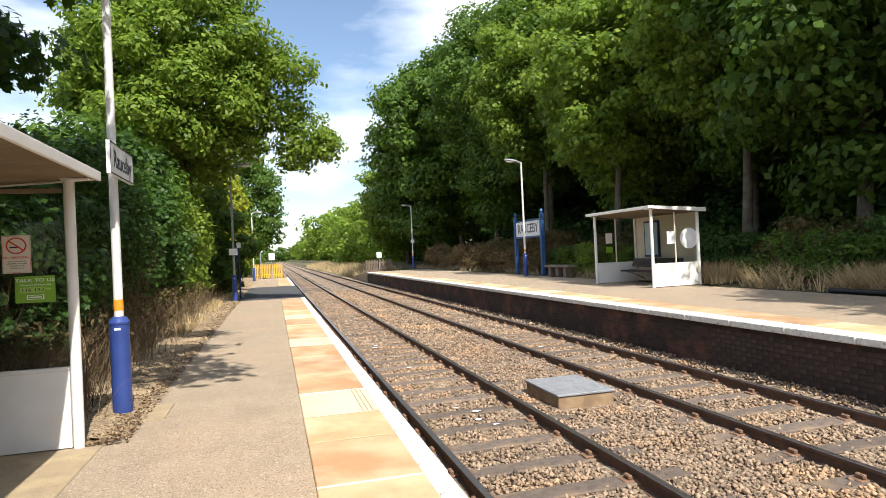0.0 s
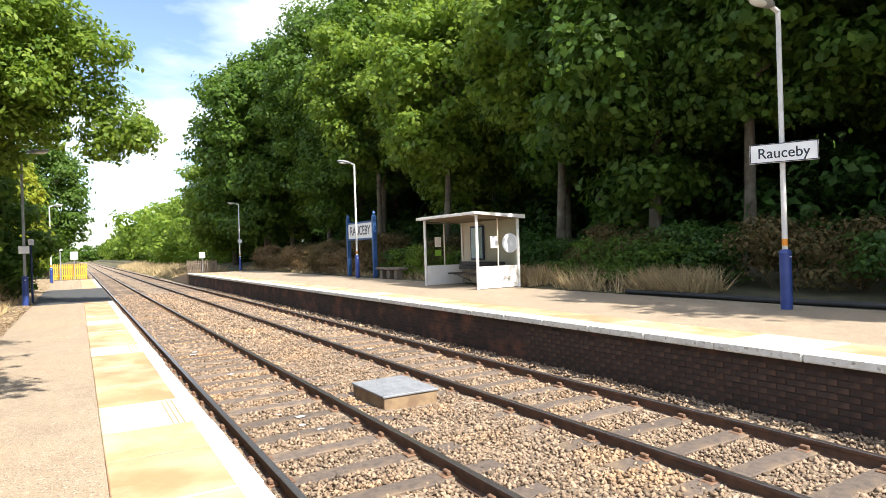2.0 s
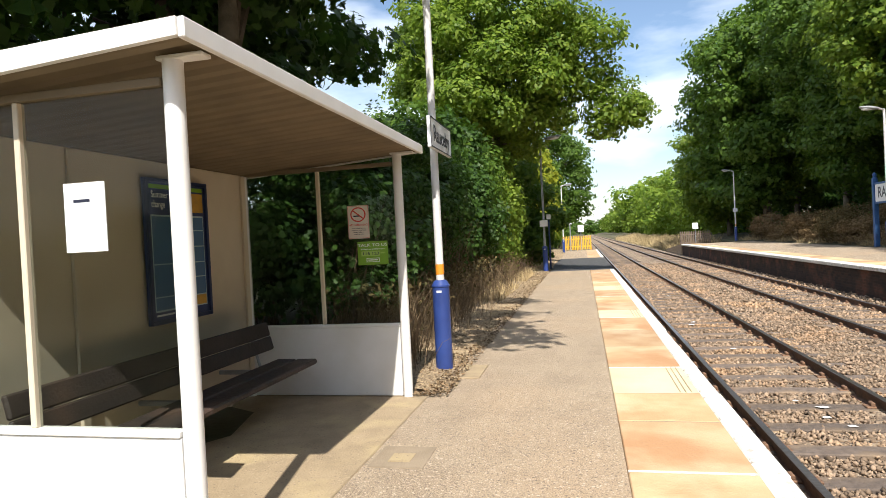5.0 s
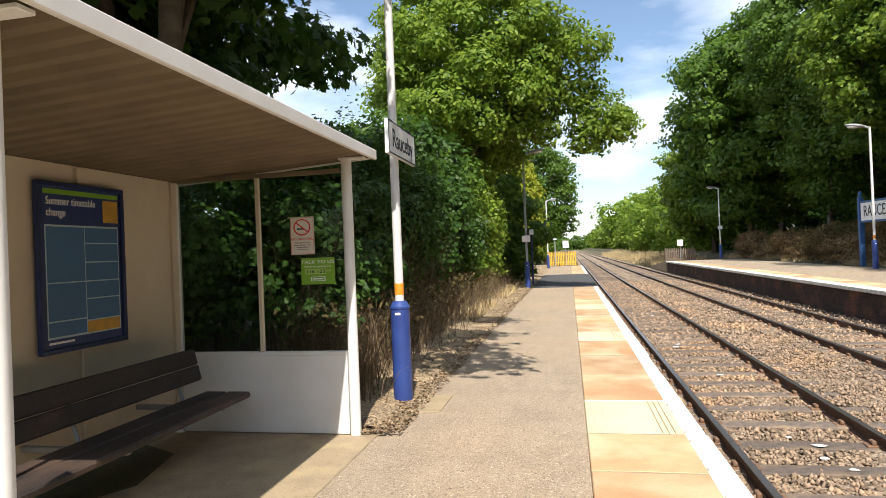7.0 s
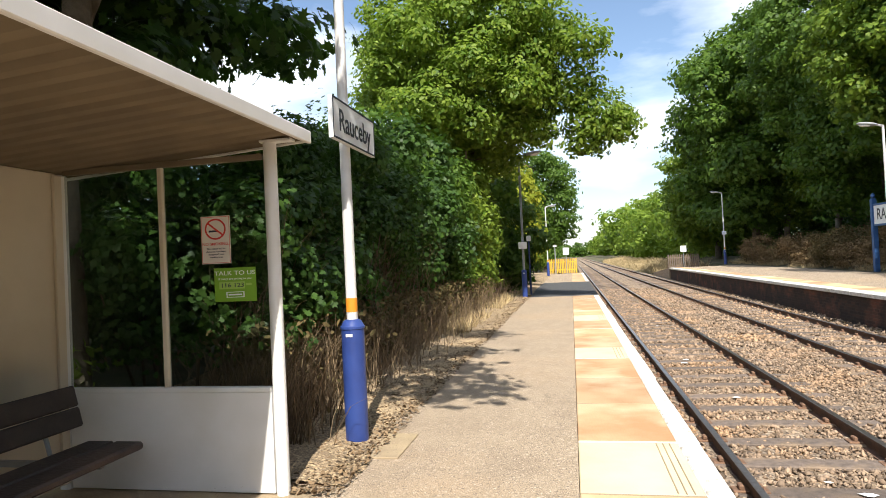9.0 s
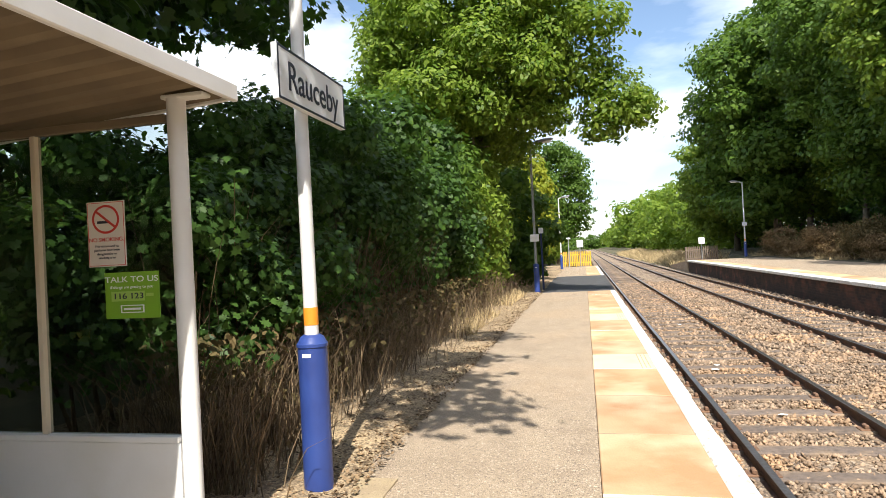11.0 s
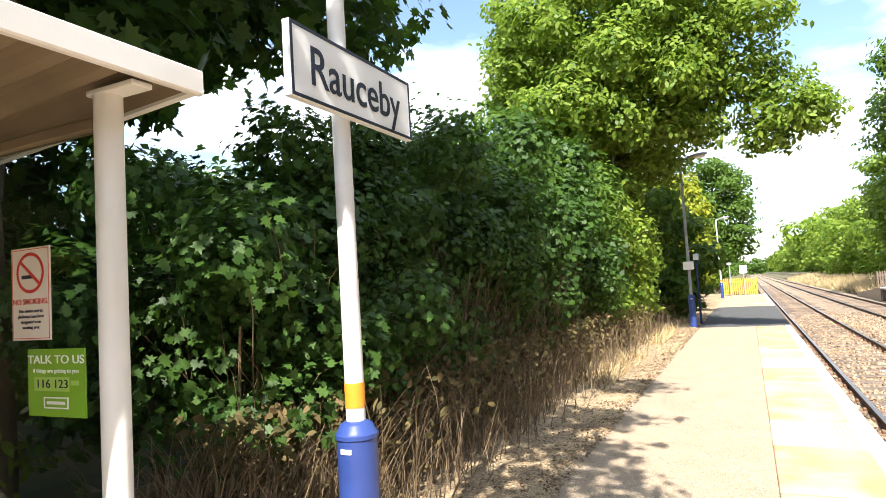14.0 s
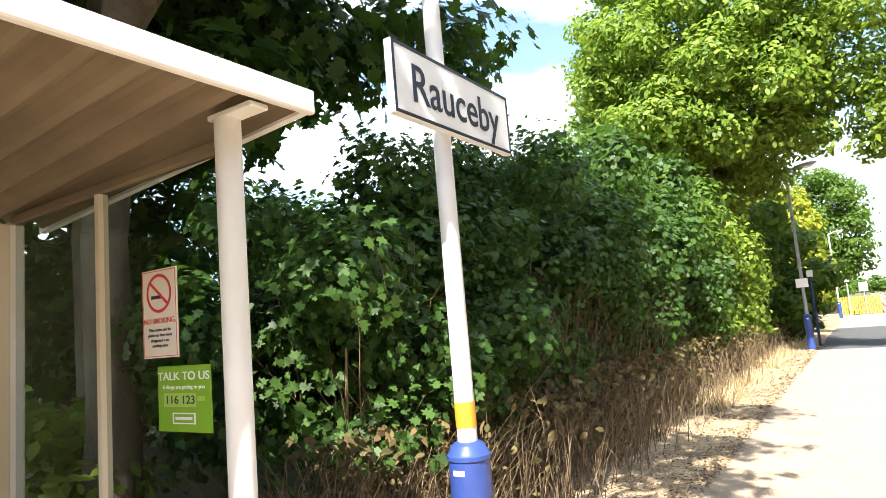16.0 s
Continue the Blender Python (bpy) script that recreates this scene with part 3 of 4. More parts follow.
for k in range(14):
    y = 40.2 + k * 1.27
    part("paving_slab", box(INNER + 0.004, -1.43, y + 0.01, y + 1.26, PZ - 0.085, PZ + 0.008, 0.008), "buff", near_platform)
    part("edge_stone", box(-1.428, EDGE, y + 0.008, y + 1.262, PZ - 0.085, PZ + 0.01, 0.012), "edge_white", near_platform)
for k in range(56):
    y = -13 + k * 1.125
    part("edge_stone", box(FEDGE, 4.92, y + 0.006, y + 1.119, FZ - 0.10, FZ + 0.004 + 0.004 * g.random(), 0.014), "edge_white", far_platform)
    part("paving_slab", box(4.925, 5.61, y + 0.006, y + 1.119, FZ - 0.09, FZ + 0.004, 0.008), "cream" if k % 11 == 5 else "buff", far_platform)
part("patch", box(-3.95, -3.55, 5.42, 5.86, PZ - 0.02, PZ + 0.004), "cover", near_platform, "small square concrete cover in the asphalt")
part("patch", box(-3.83, -3.67, 5.53, 5.70, PZ - 0.02, PZ + 0.008), "concrete", near_platform, "pale inset of the cover")

part("patch", box(-4.36, -3.60, 8.12, 8.80, PZ - 0.02, PZ + 0.0135, 0.004), "concrete", near_platform, "worn concrete pad round the lamp post")

# ---- track hatch ----
h = tagged(empty("cable_hatch", 1.65, 9.42, -0.16), "low timber-sided cable box with a grey steel lid in the ballast", "hatch")
part("frame", box(-0.42, 0.42, -0.56, 0.56, 0, 0.195, 0.01), "timber", h, "weathered timber frame")
lid = part("lid", box(-0.44, 0.44, -0.58, 0.58, 0.199, 0.23, 0.006), "steel", h, "ribbed grey steel lid")
for k in range(17):
    part("rib", box(-0.42, 0.42, -0.55 + k * 0.066, -0.535 + k * 0.066, 0.23, 0.235), "steel", lid)

# ---- shelters ----
def shelter(name, m, label, L, D, H):
    """Front on +x, length along y; origin at the front corner post, floor level."""
    sill, head = 0.305 * H, 0.963 * H - 0.04
    e = new(name)
    tagged(e, label, "shelter")
    for y in (0.0, L):
        for x in (0.0, -D):
            if x < 0:
                part("post", box(x - 0.045, x + 0.045, y - 0.045, y + 0.045, 0, H - 0.12, 0.014), "white", e)
            else:
                part("post", rod(bmesh.new(), (0, y, 0), (0, y, H - 0.02), 0.046, 0.046, 20), "white", e, "round white post", True)
    # end walls
    for y in (0.0, L):
        s = 1 if y else -1
        w = part("end_panel", box(-D + 0.052, -0.052, y - 0.022, y + 0.022, 0.02, sill - 0.032, 0.004), "white", e, "white lower panel")
        part("sill", box(-D + 0.052, -0.052, y - 0.034, y + 0.034, sill - 0.03, sill, 0.004), "white", w)
        part("mullion", box(-D * 0.5 - 0.017, -D * 0.5 + 0.017, y - 0.022, y + 0.022, sill + 0.002, head, 0.004), "cream_wall", e)
        # Cream rail given the roof's browned colour, so its shade is painted in.
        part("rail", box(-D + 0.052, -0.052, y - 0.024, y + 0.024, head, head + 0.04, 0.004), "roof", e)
        for a, b in ((-D + 0.054, -D * 0.5 - 0.024), (-D * 0.5 + 0.024, -0.054)):
            p = part("pane", box(a, b, y - 0.004, y + 0.004, sill + 0.004, head - 0.002), "glass", e, "dusty clear pane")
            p.visible_shadow = False
    # back wall
    part("back_wall", box(-D - 0.03, -D + 0.02, 0.052, L - 0.052, 0.05, H - 0.115, 0.004), "cream_wall", e, "cream painted back wall")
    for k in range(4):
        y = 0.06 + k * (L - 0.12) / 3
        part("batten", box(-D + 0.022, -D + 0.05, y - 0.035, y + 0.035, 0.06, head, 0.004), "cream_wall", e)
    # roof, corrugated underneath, with a deep fascia
    bm = bmesh.new()
    n = 152
    rows = []
    for k in range(n + 1):
        y = -0.19 + k * (L + 0.38) / n
        z = H + 0.034 + 0.03 * math.cos(k * math.pi / 3)
        rows.append([bm.verts.new((0.18, y, z)), bm.verts.new((-D - 0.12, y, z - 0.13)), bm.verts.new((-D - 0.12, y, H - 0.02)), bm.verts.new((0.18, y, H + 0.08))])
    for a, b in zip(rows, rows[1:]):
        for k in range(4):
            bm.faces.new((a[k], a[(k + 1) % 4], b[(k + 1) % 4], b[k]))
    bm.faces.new(rows[0][::-1])
    bm.faces.new(rows[-1])
    bmesh.ops.recalc_face_normals(bm, faces=bm.faces[:])
    rf = part("roof", bm, "roof", e, "corrugated sheet roof, underside browned for shade")
    part("fascia", box(0.182, 0.215, -0.22, L + 0.22, H - 0.004, H + 0.085, 0.006), "white", rf, "white fascia board")
    for y in (-0.225, L + 0.192):
        bm = bmesh.new()
        v = [bm.verts.new(p) for p in ((0.180, y, H + 0.008), (0.180, y, H + 0.085), (-D - 0.15, y, H - 0.01), (-D - 0.15, y, H - 0.13), (0.180, y + 0.033, H + 0.008), (0.180, y + 0.033, H + 0.085), (-D - 0.15, y + 0.033, H - 0.01), (-D - 0.15, y + 0.033, H - 0.13))]
        for f in ((0, 1, 2, 3), (7, 6, 5, 4), (0, 4, 5, 1), (1, 5, 6, 2), (2, 6, 7, 3), (3, 7, 4, 0)):
            bm.faces.new([v[k] for k in f])
        bmesh.ops.recalc_face_normals(bm, faces=bm.faces[:])
        part("fascia", bm, "white", rf)
    part("gusset", box(-0.06, 0.17, L - 0.04, L + 0.04, H - 0.022, H - 0.002, 0.004), "white", e)
    part("gusset", box(-0.06, 0.17, -0.04, 0.04, H - 0.022, H - 0.002, 0.004), "white", e)
    # bench standing off the back wall on brackets: two seat planks and a leaning back of two boards
    q = 0.6 * D - 0.14
    z = 0.19 * H
    for a, b in ((q - 0.42, q - 0.215), (q - 0.205, q)):
        part("bench_seat", box(-D + a + 0.02, -D + b + 0.02, 0.25, L - 0.34, z - 0.05, z, 0.014), "bench", e, "dark stained bench plank")
    for a, b, c in ((0.10, 0.23, 0.0), (0.235, 0.375, 0.055)):
        bm = box(-0.02, 0.02, 0.25, L - 0.34, a, b, 0.012)
        bmesh.ops.transform(bm, matrix=pose(-D + q - 0.42, 0, z, 0, -14, 0), verts=bm.verts[:])
        part("bench_back", bm, "bench", e, "dark stained back board")
    for y in (0.55, L / 2, L - 0.62):
        bm = box(-D + 0.022, -D + q - 0.06, y - 0.02, y + 0.02, z - 0.09, z - 0.052, 0.004)
        rod(bm, (-D + 0.03, y, 0.10), (-D + q - 0.18, y, z - 0.08), 0.018, seg=8)
        rod(bm, (-D + q - 0.42, y, z - 0.07), (-D + q - 0.53, y, z + 0.34), 0.014, seg=8)
        part("bracket", bm, "grey", e, "grey steel bracket")
    e.matrix_world = m
    return e


SX, SY, SL = -4.175, 3.85, 3.46                              # near shelter: front posts, near end, length
near_shelter = shelter("platform_shelter", pose(SX, SY, PZ), "white steel waiting shelter with glazed ends, cream back wall and bench", SL, 1.70, 2.43)
part("floor_slab", box(-1.9, 0.19, -0.3, SL + 0.12, -0.12, 0.012, 0.008), "concrete", near_shelter, "worn concrete floor slab")
far_shelter = shelter("platform_shelter", pose(8.0, 19.95, FZ, 0, 0, 180), "white waiting shelter on the far platform with a dark bench", 3.24, 1.52, 2.26)
tagged(near_shelter, group="platform shelters")
tagged(far_shelter, group="platform shelters")


# ---- notices in the near shelter ----
def notice(name, w, hgt, m, label, back="paper"):
    e = tagged(new(name, mesh_of(box(-w / 2, w / 2, -0.003, 0.003, -hgt / 2, hgt / 2, 0.001), back, name)), label, "sign")
    e.matrix_world = m
    return e


def at(x, z, d=0.0):
    return pose(x, -0.0036 - d, z, 90, 0, 0)


def bar(parent, x0, x1, z0, z1, material, d=0.0005):
    return part("print_bar", box(x0, x1, -0.0033 - d, -0.003, z0, z1), material, parent)


def no_smoking(m):
    n = notice("no_smoking_notice", 0.31, 0.51, m, "white no smoking notice with a red ring on the shelter glass", "paper")
    bm = bmesh.new()
    for k in range(36):
        a, b = 2 * math.pi * k / 36, 2 * math.pi * (k + 1) / 36
        bm.faces.new([bm.verts.new((r * math.cos(t), -0.0036, 0.115 + r * math.sin(t))) for r, t in ((0.095, a), (0.095, b), (0.113, b), (0.113, a))])
    part("ring", bm, "red", n, "red ring")
    bm = box(-0.105, 0.105, -0.0042, -0.0038, -0.009, 0.009)
    bmesh.ops.transform(bm, matrix=pose(0, 0, 0.115, 0, 40, 0), verts=bm.verts[:])
    part("slash", bm, "red", n, "red diagonal bar")
    part("cigarette", box(-0.07, 0.03, -0.0036, -0.003, 0.083, 0.103), "ink", n)
    bm = bmesh.new()
    for k, (x, z) in enumerate(((0.02, 0.135), (0.035, 0.15), (0.05, 0.14), (0.055, 0.155), (0.04, 0.165), (0.015, 0.155))):
        bmesh.ops.create_circle(bm, cap_ends=False, segments=12, radius=0.016, matrix=pose(x, -0.0036, z, 90))
    bmesh.ops.extrude_edge_only(bm, edges=bm.edges[:])
    part("smoke", bm, "ink", n)
    words("lettering", "NO SMOKING.", 0.044, "red", n, at(0, -0.045), 'CENTER')
    for k, t in enumerate(("This station and its", "platforms have been", "designated a no", "smoking area")):
        words("lettering", t, 0.026, "ink", n, at(0, -0.095 - 0.03 * k), 'CENTER')
    for b in ((-0.15, 0.15, 0.243, 0.247), (-0.15, 0.15, -0.247, -0.243), (-0.15, -0.146, -0.243, 0.243), (0.146, 0.15, -0.243, 0.243)):
        bar(n, *b, "red")
    return n


def talk_to_us(m):
    n = notice("helpline_notice", 0.30, 0.355, m, "bright green helpline notice with white writing on the shelter glass", "green")
    words("lettering", "TALK TO US", 0.062, "sign_white", n, at(0, 0.120), 'CENTER', wide=0.86)
    words("lettering", "if things are getting to you", 0.03, "sign_white", n, at(0, 0.062), 'CENTER', wide=0.75)
    part("roundel", box(-0.115, 0.07, -0.0034, -0.003, -0.045, 0.03), "green_pale", n)
    words("lettering", "116 123", 0.062, "ink", n, at(-0.02, -0.008), 'CENTER', wide=0.85)
    bar(n, 0.078, 0.118, -0.012, 0.012, "green_pale")
    bar(n, -0.065, 0.065, -0.135, -0.075, "sign_white")
    bar(n, -0.057, 0.057, -0.128, -0.082, "green", 0.001)
    bar(n, -0.048, 0.048, -0.113, -0.097, "sign_white", 0.0015)
    return n


Y_END = SY + SL
no_smoking(pose(-4.605, Y_END - 0.0072, PZ + 1.765) @ Matrix.Diagonal((0.716, 1, 0.653, 1)))
talk_to_us(pose(-4.47, Y_END - 0.0072, PZ + 1.449) @ Matrix.Diagonal((1.05, 1, 0.66, 1)))
lp = notice("blank_backed_notice", 0.225, 0.325, pose(-4.675, SY - 0.0072, PZ + 1.735), "white notice on the shelter end glass", "sign_white")
part("cigarette", box(-0.06, 0.03, -0.0036, -0.003, 0.07, 0.085), "ink", lp)

# timetable case on the back wall
tt = tagged(empty("timetable_case"), "navy framed timetable poster case on the cream shelter wall", "poster case")
tt.matrix_world = pose(SX - 1.66, 6.122, PZ + 1.57, 0, 0, 90)   # its face looks along +x
W2, H2 = 0.415, 0.60
part("backing", box(-W2, W2, -0.03, 0.0, -H2, H2, 0.004), "poster_navy", tt)
for b in ((-W2, W2, H2 - 0.035, H2), (-W2, W2, -H2, -H2 + 0.035), (-W2, -W2 + 0.035, -H2 + 0.035, H2 - 0.035), (W2 - 0.035, W2, -H2 + 0.035, H2 - 0.035)):
    part("frame", box(b[0], b[1], -0.05, -0.0305, b[2], b[3], 0.005), "navy", tt, "dark navy frame")


def tbar(x0, x1, z0, z1, material, d=0.001):
    return part("print_bar", box(x0, x1, -0.030 - d, -0.0295, z0, z1), material, tt)


tbar(-0.36, 0.36, 0.515, 0.55, "green")
tbar(0.20, 0.36, 0.33, 0.50, "poster_gold")
words("lettering", "Summer timetable", 0.078, "sign_white", tt, pose(-0.34, -0.032, 0.465, 90), 'LEFT', wide=0.8)
words("lettering", "change", 0.078, "sign_white", tt, pose(-0.34, -0.032, 0.385, 90), 'LEFT', wide=0.8)
tbar(-0.355, 0.355, -0.50, 0.30, "poster_pale")
for x0, x1, cuts in ((-0.345, 0.0, (0.29, -0.11, -0.38, -0.49)), (0.008, 0.345, (0.29, 0.17, 0.03, -0.11, -0.24, -0.40))):
    for a, b in zip(cuts, cuts[1:]):
        tbar(x0, x1, b + 0.005, a - 0.004, "poster_blue", 0.002)
tbar(0.008, 0.345, -0.49, -0.405, "poster_gold", 0.002)
tbar(-0.345, -0.12, -0.535, -0.52, "sign_white", 0.001)

# far shelter fittings
fp = notice("white_notice", 0.26, 0.36, pose(8.62, 16.701, FZ + 1.42), "white notice on the far shelter's end glass", "sign_white")
rd = tagged(new("round_notice", mesh_of(rod(bmesh.new(), (0, -0.003, 0), (0, 0.003, 0), 0.30, seg=32), "sign_white", "round_notice")), "round white notice on the far shelter's end glass", "sign")
rd.matrix_world = pose(9.22, 16.701, FZ + 1.38)
bm = box(-0.03, 0.03, -0.40, 0.40, -0.58, 0.58, 0.008)
fc = tagged(link("timetable_case", bm, "navy"), "navy poster case on the far shelter's back wall", "poster case")
fc.matrix_world = pose(9.46, 18.9, FZ + 1.42)
part("poster", box(-0.036, -0.031, -0.34, 0.34, -0.52, 0.52), "poster_pale", fc, "pale printed poster")
fn = notice("small_notice", 0.25, 0.34, pose(8.5, 19.938, FZ + 1.5), "small pale notice on the far shelter glass", "paper")
fn2 = notice("small_green_notice", 0.25, 0.2, pose(8.5, 19.938, FZ + 1.12), "small green notice on the far shelter glass", "green")


# ---- lamp posts ----
def lamp_post(x, y, z, arm, label, height=5.35, banded=True, pole="galv"):
    """arm: the direction in degrees in which the lamp head reaches out."""
    e = tagged(empty("platform_lamp", x, y, z), label, "lamp post", "platform lamps")
    base = part("base", lathe([(0.100, 0), (0.100, 0.99), (0.107, 0.995), (0.107, 1.015), (0.096, 1.025), (0.080, 1.06), (0.055, 1.075)], 24), "blue", e, "blue painted steel base", True)
    part("label_plate", box(-0.03, 0.03, -0.102, -0.09, 0.93, 0.955, 0.002), "sign_white", base, "small white plate")
    part("pole", rod(bmesh.new(), (0, 0, 1.03), (0, 0, height), 0.048, 0.042, 20), pole, e, "tall painted steel pole", True)
    if banded:
        part("band", rod(bmesh.new(), (0, 0, 1.14), (0, 0, 1.26), 0.0500, 0.0500, 20), "orange", e, "orange band", True)
    a = radians(arm)
    d = Vector((math.cos(a), math.sin(a), 0))
    bm = rod(bmesh.new(), Vector((0, 0, height - 0.02)), d * 0.22 + Vector((0, 0, height + 0.05)), 0.045, 0.04, 12)
    part("bracket", bm, pole, e)
    bm = bmesh.new()
    bmesh.ops.create_uvsphere(bm, u_segments=16, v_segments=10, radius=1.0, matrix=Matrix.Translation(d * 0.50 + Vector((0, 0, height + 0.09))) @ pose(0, 0, 0, 0, 0, arm) @ pose(0, 0, 0, 0, -8, 0) @ Matrix.Diagonal((0.36, 0.14, 0.075, 1)))
    hd = part("lantern", bm, "grey", e, "grey lantern head", True)
    bm = bmesh.new()
    bmesh.ops.create_uvsphere(bm, u_segments=16, v_segments=8, radius=1.0, matrix=Matrix.Translation(d * 0.54 + Vector((0, 0, height + 0.06))) @ pose(0, 0, 0, 0, 0, arm) @ Matrix.Diagonal((0.24, 0.11, 0.07, 1)))
    part("lens", bm, "lens", hd, "clear lamp lens", True)
    return e


lamp_post(-4.08, 8.54, PZ, 0, "white platform lamp post with blue base and orange band", 5.5)
# Pole in grey instead of galv: the trees' shade is put into its paint.
lamp_post(-3.97, 27.4, PZ, 0, "lamp post with blue base, pole greyed for the trees' shade", 5.4, False, "grey")
lamp_post(-3.97, 52.5, PZ, 0, "white platform lamp post beside the yellow fence")
lamp_post(8.6, 7.6, FZ, 180, "white lamp post with blue base on the far platform")
lamp_post(9.0, 28.5, FZ, 180, "white lamp post before the old station board")
lamp_post(9.04, 53.3, FZ, 180, "white lamp post near the far platform's end")
for x, y, z in ((9.04, 53.3, 2.35), (-3.97, 27.4, 2.0)):
    c = tagged(link("sign_box", box(-0.16, 0.16, -0.11, -0.07, -0.13, 0.13, 0.006), "sign_white"), "small pale plate fixed to a lamp post", "sign")
    c.matrix_world = pose(x, y, FZ + z if x > 0 else PZ + z)


mk = tagged(empty("marker_post", -3.86, 29.2, PZ), "slim dark post with a small pale box head", "post")
part("post", rod(bmesh.new(), (0, 0, 0), (0, 0, 2.2), 0.04, 0.035, 12), "navy", mk, "dark painted post", True)
part("head", box(-0.09, 0.09, -0.07, 0.07, 2.2, 2.42, 0.015), "galv", mk, "pale box head")


# ---- name boards ----
def name_board(m, label):
    """A white board with a black border, its face on local -y, fixed to a post at its middle."""
    w, hh = 1.08, 0.345
    e = tagged(empty("station_name_board"), label, "sign", "station name boards")
    e.matrix_world = m
    b = part("board", box(-w / 2, w / 2, -0.02, 0.02, -hh / 2, hh / 2, 0.003), "sign_white", e)
    for q in ((-w / 2 + 0.004, w / 2 - 0.004, hh / 2 - 0.018, hh / 2 - 0.002), (-w / 2 + 0.004, w / 2 - 0.004, -hh / 2 + 0.004, -hh / 2 + 0.02), (-w / 2 + 0.004, -w / 2 + 0.02, -hh / 2 + 0.02, hh / 2 - 0.018), (w / 2 - 0.02, w / 2 - 0.004, -hh / 2 + 0.02, hh / 2 - 0.018)):
        part("border", box(q[0], q[1], -0.0225, -0.019, q[2], q[3]), "ink", b)
    words("lettering", "Rauceby", 0.262, "ink", e, pose(0, -0.023, -0.01, 90), 'CENTER', 0.001, 0.93)
    for x in (-0.06, 0.06):
        part("clamp", box(x - 0.015, x + 0.015, 0.02, 0.07, -0.10, 0.10, 0.004), "grey", e, "grey clamp")
    return e


name_board(pose(-4.01, 8.587, PZ + 2.745, 0, 0, 90), "white station name board with a black border on the lamp post")
name_board(pose(8.52, 7.53, FZ + 2.80, 0, 0, -60), "white station name board on the far lamp post")

hb = tagged(empty("old_station_board", 9.6, 29.4, FZ), "old blue-posted station board with white panel and capital letters", "sign")
for y in (-1.6, 1.6):
    pst = part("post", box(-0.09, 0.09, y - 0.09, y + 0.09, 0, 2.85, 0.012), "heritage", hb, "blue square post")
    part("finial", lathe([(0.10, 0), (0.10, 0.04), (0.05, 0.07), (0.085, 0.15), (0.06, 0.22), (0.015, 0.27)], 14), "heritage", pst, "blue turned finial", True).location = (0, y, 2.85)
part("panel", box(-0.04, 0.04, -1.5, 1.5, 1.86, 2.62, 0.006), "sign_white", hb, "white letter panel")
for q in ((-1.51, 1.51, 2.60, 2.68), (-1.51, 1.51, 1.80, 1.88)):
    part("moulding", box(-0.06, 0.06, q[0], q[1], q[2], q[3], 0.006), "heritage", hb)
words("lettering", "RAUCEBY", 0.62, "ink", hb, pose(-0.045, 0, 2.24, 90, 0, -90), 'CENTER', 0.002, 0.93)

# ---- stone bench ----
sb = tagged(empty("stone_bench", 9.6, 26.1, FZ), "low weathered stone bench on two block legs", "bench")
part("seat", box(-0.22, 0.22, -1.2, 1.2, 0.40, 0.50, 0.02), "stone_bench", sb)
for y in (-0.75, 0.0, 0.75):
    part("leg", box(-0.16, 0.16, y - 0.14, y + 0.14, 0, 0.398, 0.02), "stone_bench", sb)


# ---- picket fences ----
def picket_fence(x0, x1, y, z, hgt, material, label, n):
    e = tagged(empty("picket_fence", x0, y, z), label, "fence")
    w = x1 - x0
    bm = bmesh.new()
    s = w / n * 0.58
    vs = [bm.verts.new(p) for p in ((-s / 2, -0.012, 0.06), (s / 2, -0.012, 0.06), (s / 2, -0.012, hgt - 0.08), (0, -0.012, hgt), (-s / 2, -0.012, hgt - 0.08))]
    f = bm.faces.new(vs)
    ex = bmesh.ops.extrude_face_region(bm, geom=[f])
    bmesh.ops.translate(bm, verts=[q for q in ex["geom"] if isinstance(q, bmesh.types.BMVert)], vec=(0, 0.024, 0))
    bmesh.ops.recalc_face_normals(bm, faces=bm.faces[:])
    me = mesh_of(bm, material, "picket")
    for k in range(n):
        piece("picket", me, e, (k + 0.5) * w / n, 0, 0)
    for q in (0.3, hgt - 0.35):
        part("rail", box(0, w, 0.013, 0.06, q, q + 0.09, 0.004), material, e)
    for q in (0.05, w / 2, w - 0.05):
        part("post", box(q - 0.05, q + 0.05, 0.062, 0.16, -0.05, hgt - 0.05, 0.006), material, e)
    return e


picket_fence(-4.2, -1.75, 57.6, PZ, 1.3, "yellow", "yellow painted picket fence across the platform end", 17)
picket_fence(5.5, 7.9, 57.0, 0.35, 1.35, "oldwood", "weathered brown picket fence across the far platform end", 17)
for x, y, z, w, hh, mt in ((-2.6, 57.3, PZ + 1.9, 0.5, 0.6, "sign_white"), (6.7, 56.8, 2.1, 0.45, 0.5, "sign_white")):
    s = tagged(empty("warning_sign", x, y, z), "white warning sign on a post at the platform end", "sign")
    part("plate", box(-w / 2, w / 2, -0.01, 0.01, -hh / 2, hh / 2, 0.003), mt, s)
    part("post", rod(bmesh.new(), (0, 0.04, -z + (PZ if x < 0 else 0.3)), (0, 0.04, hh / 2), 0.03, 0.03, 10), "grey", s)
bm = rod(bmesh.new(), (0, 0, 0), (0, 0, 2.5), 0.045, 0.04, 12)
sp = tagged(link("signal_post", bm, "grey"), "short grey post with a cross head beside the fence", "post")
sp.location = (-3.5, 56.8, PZ)
part("head", box(-0.16, 0.16, -0.04, 0.04, 2.3, 2.42, 0.01), "galv", sp)

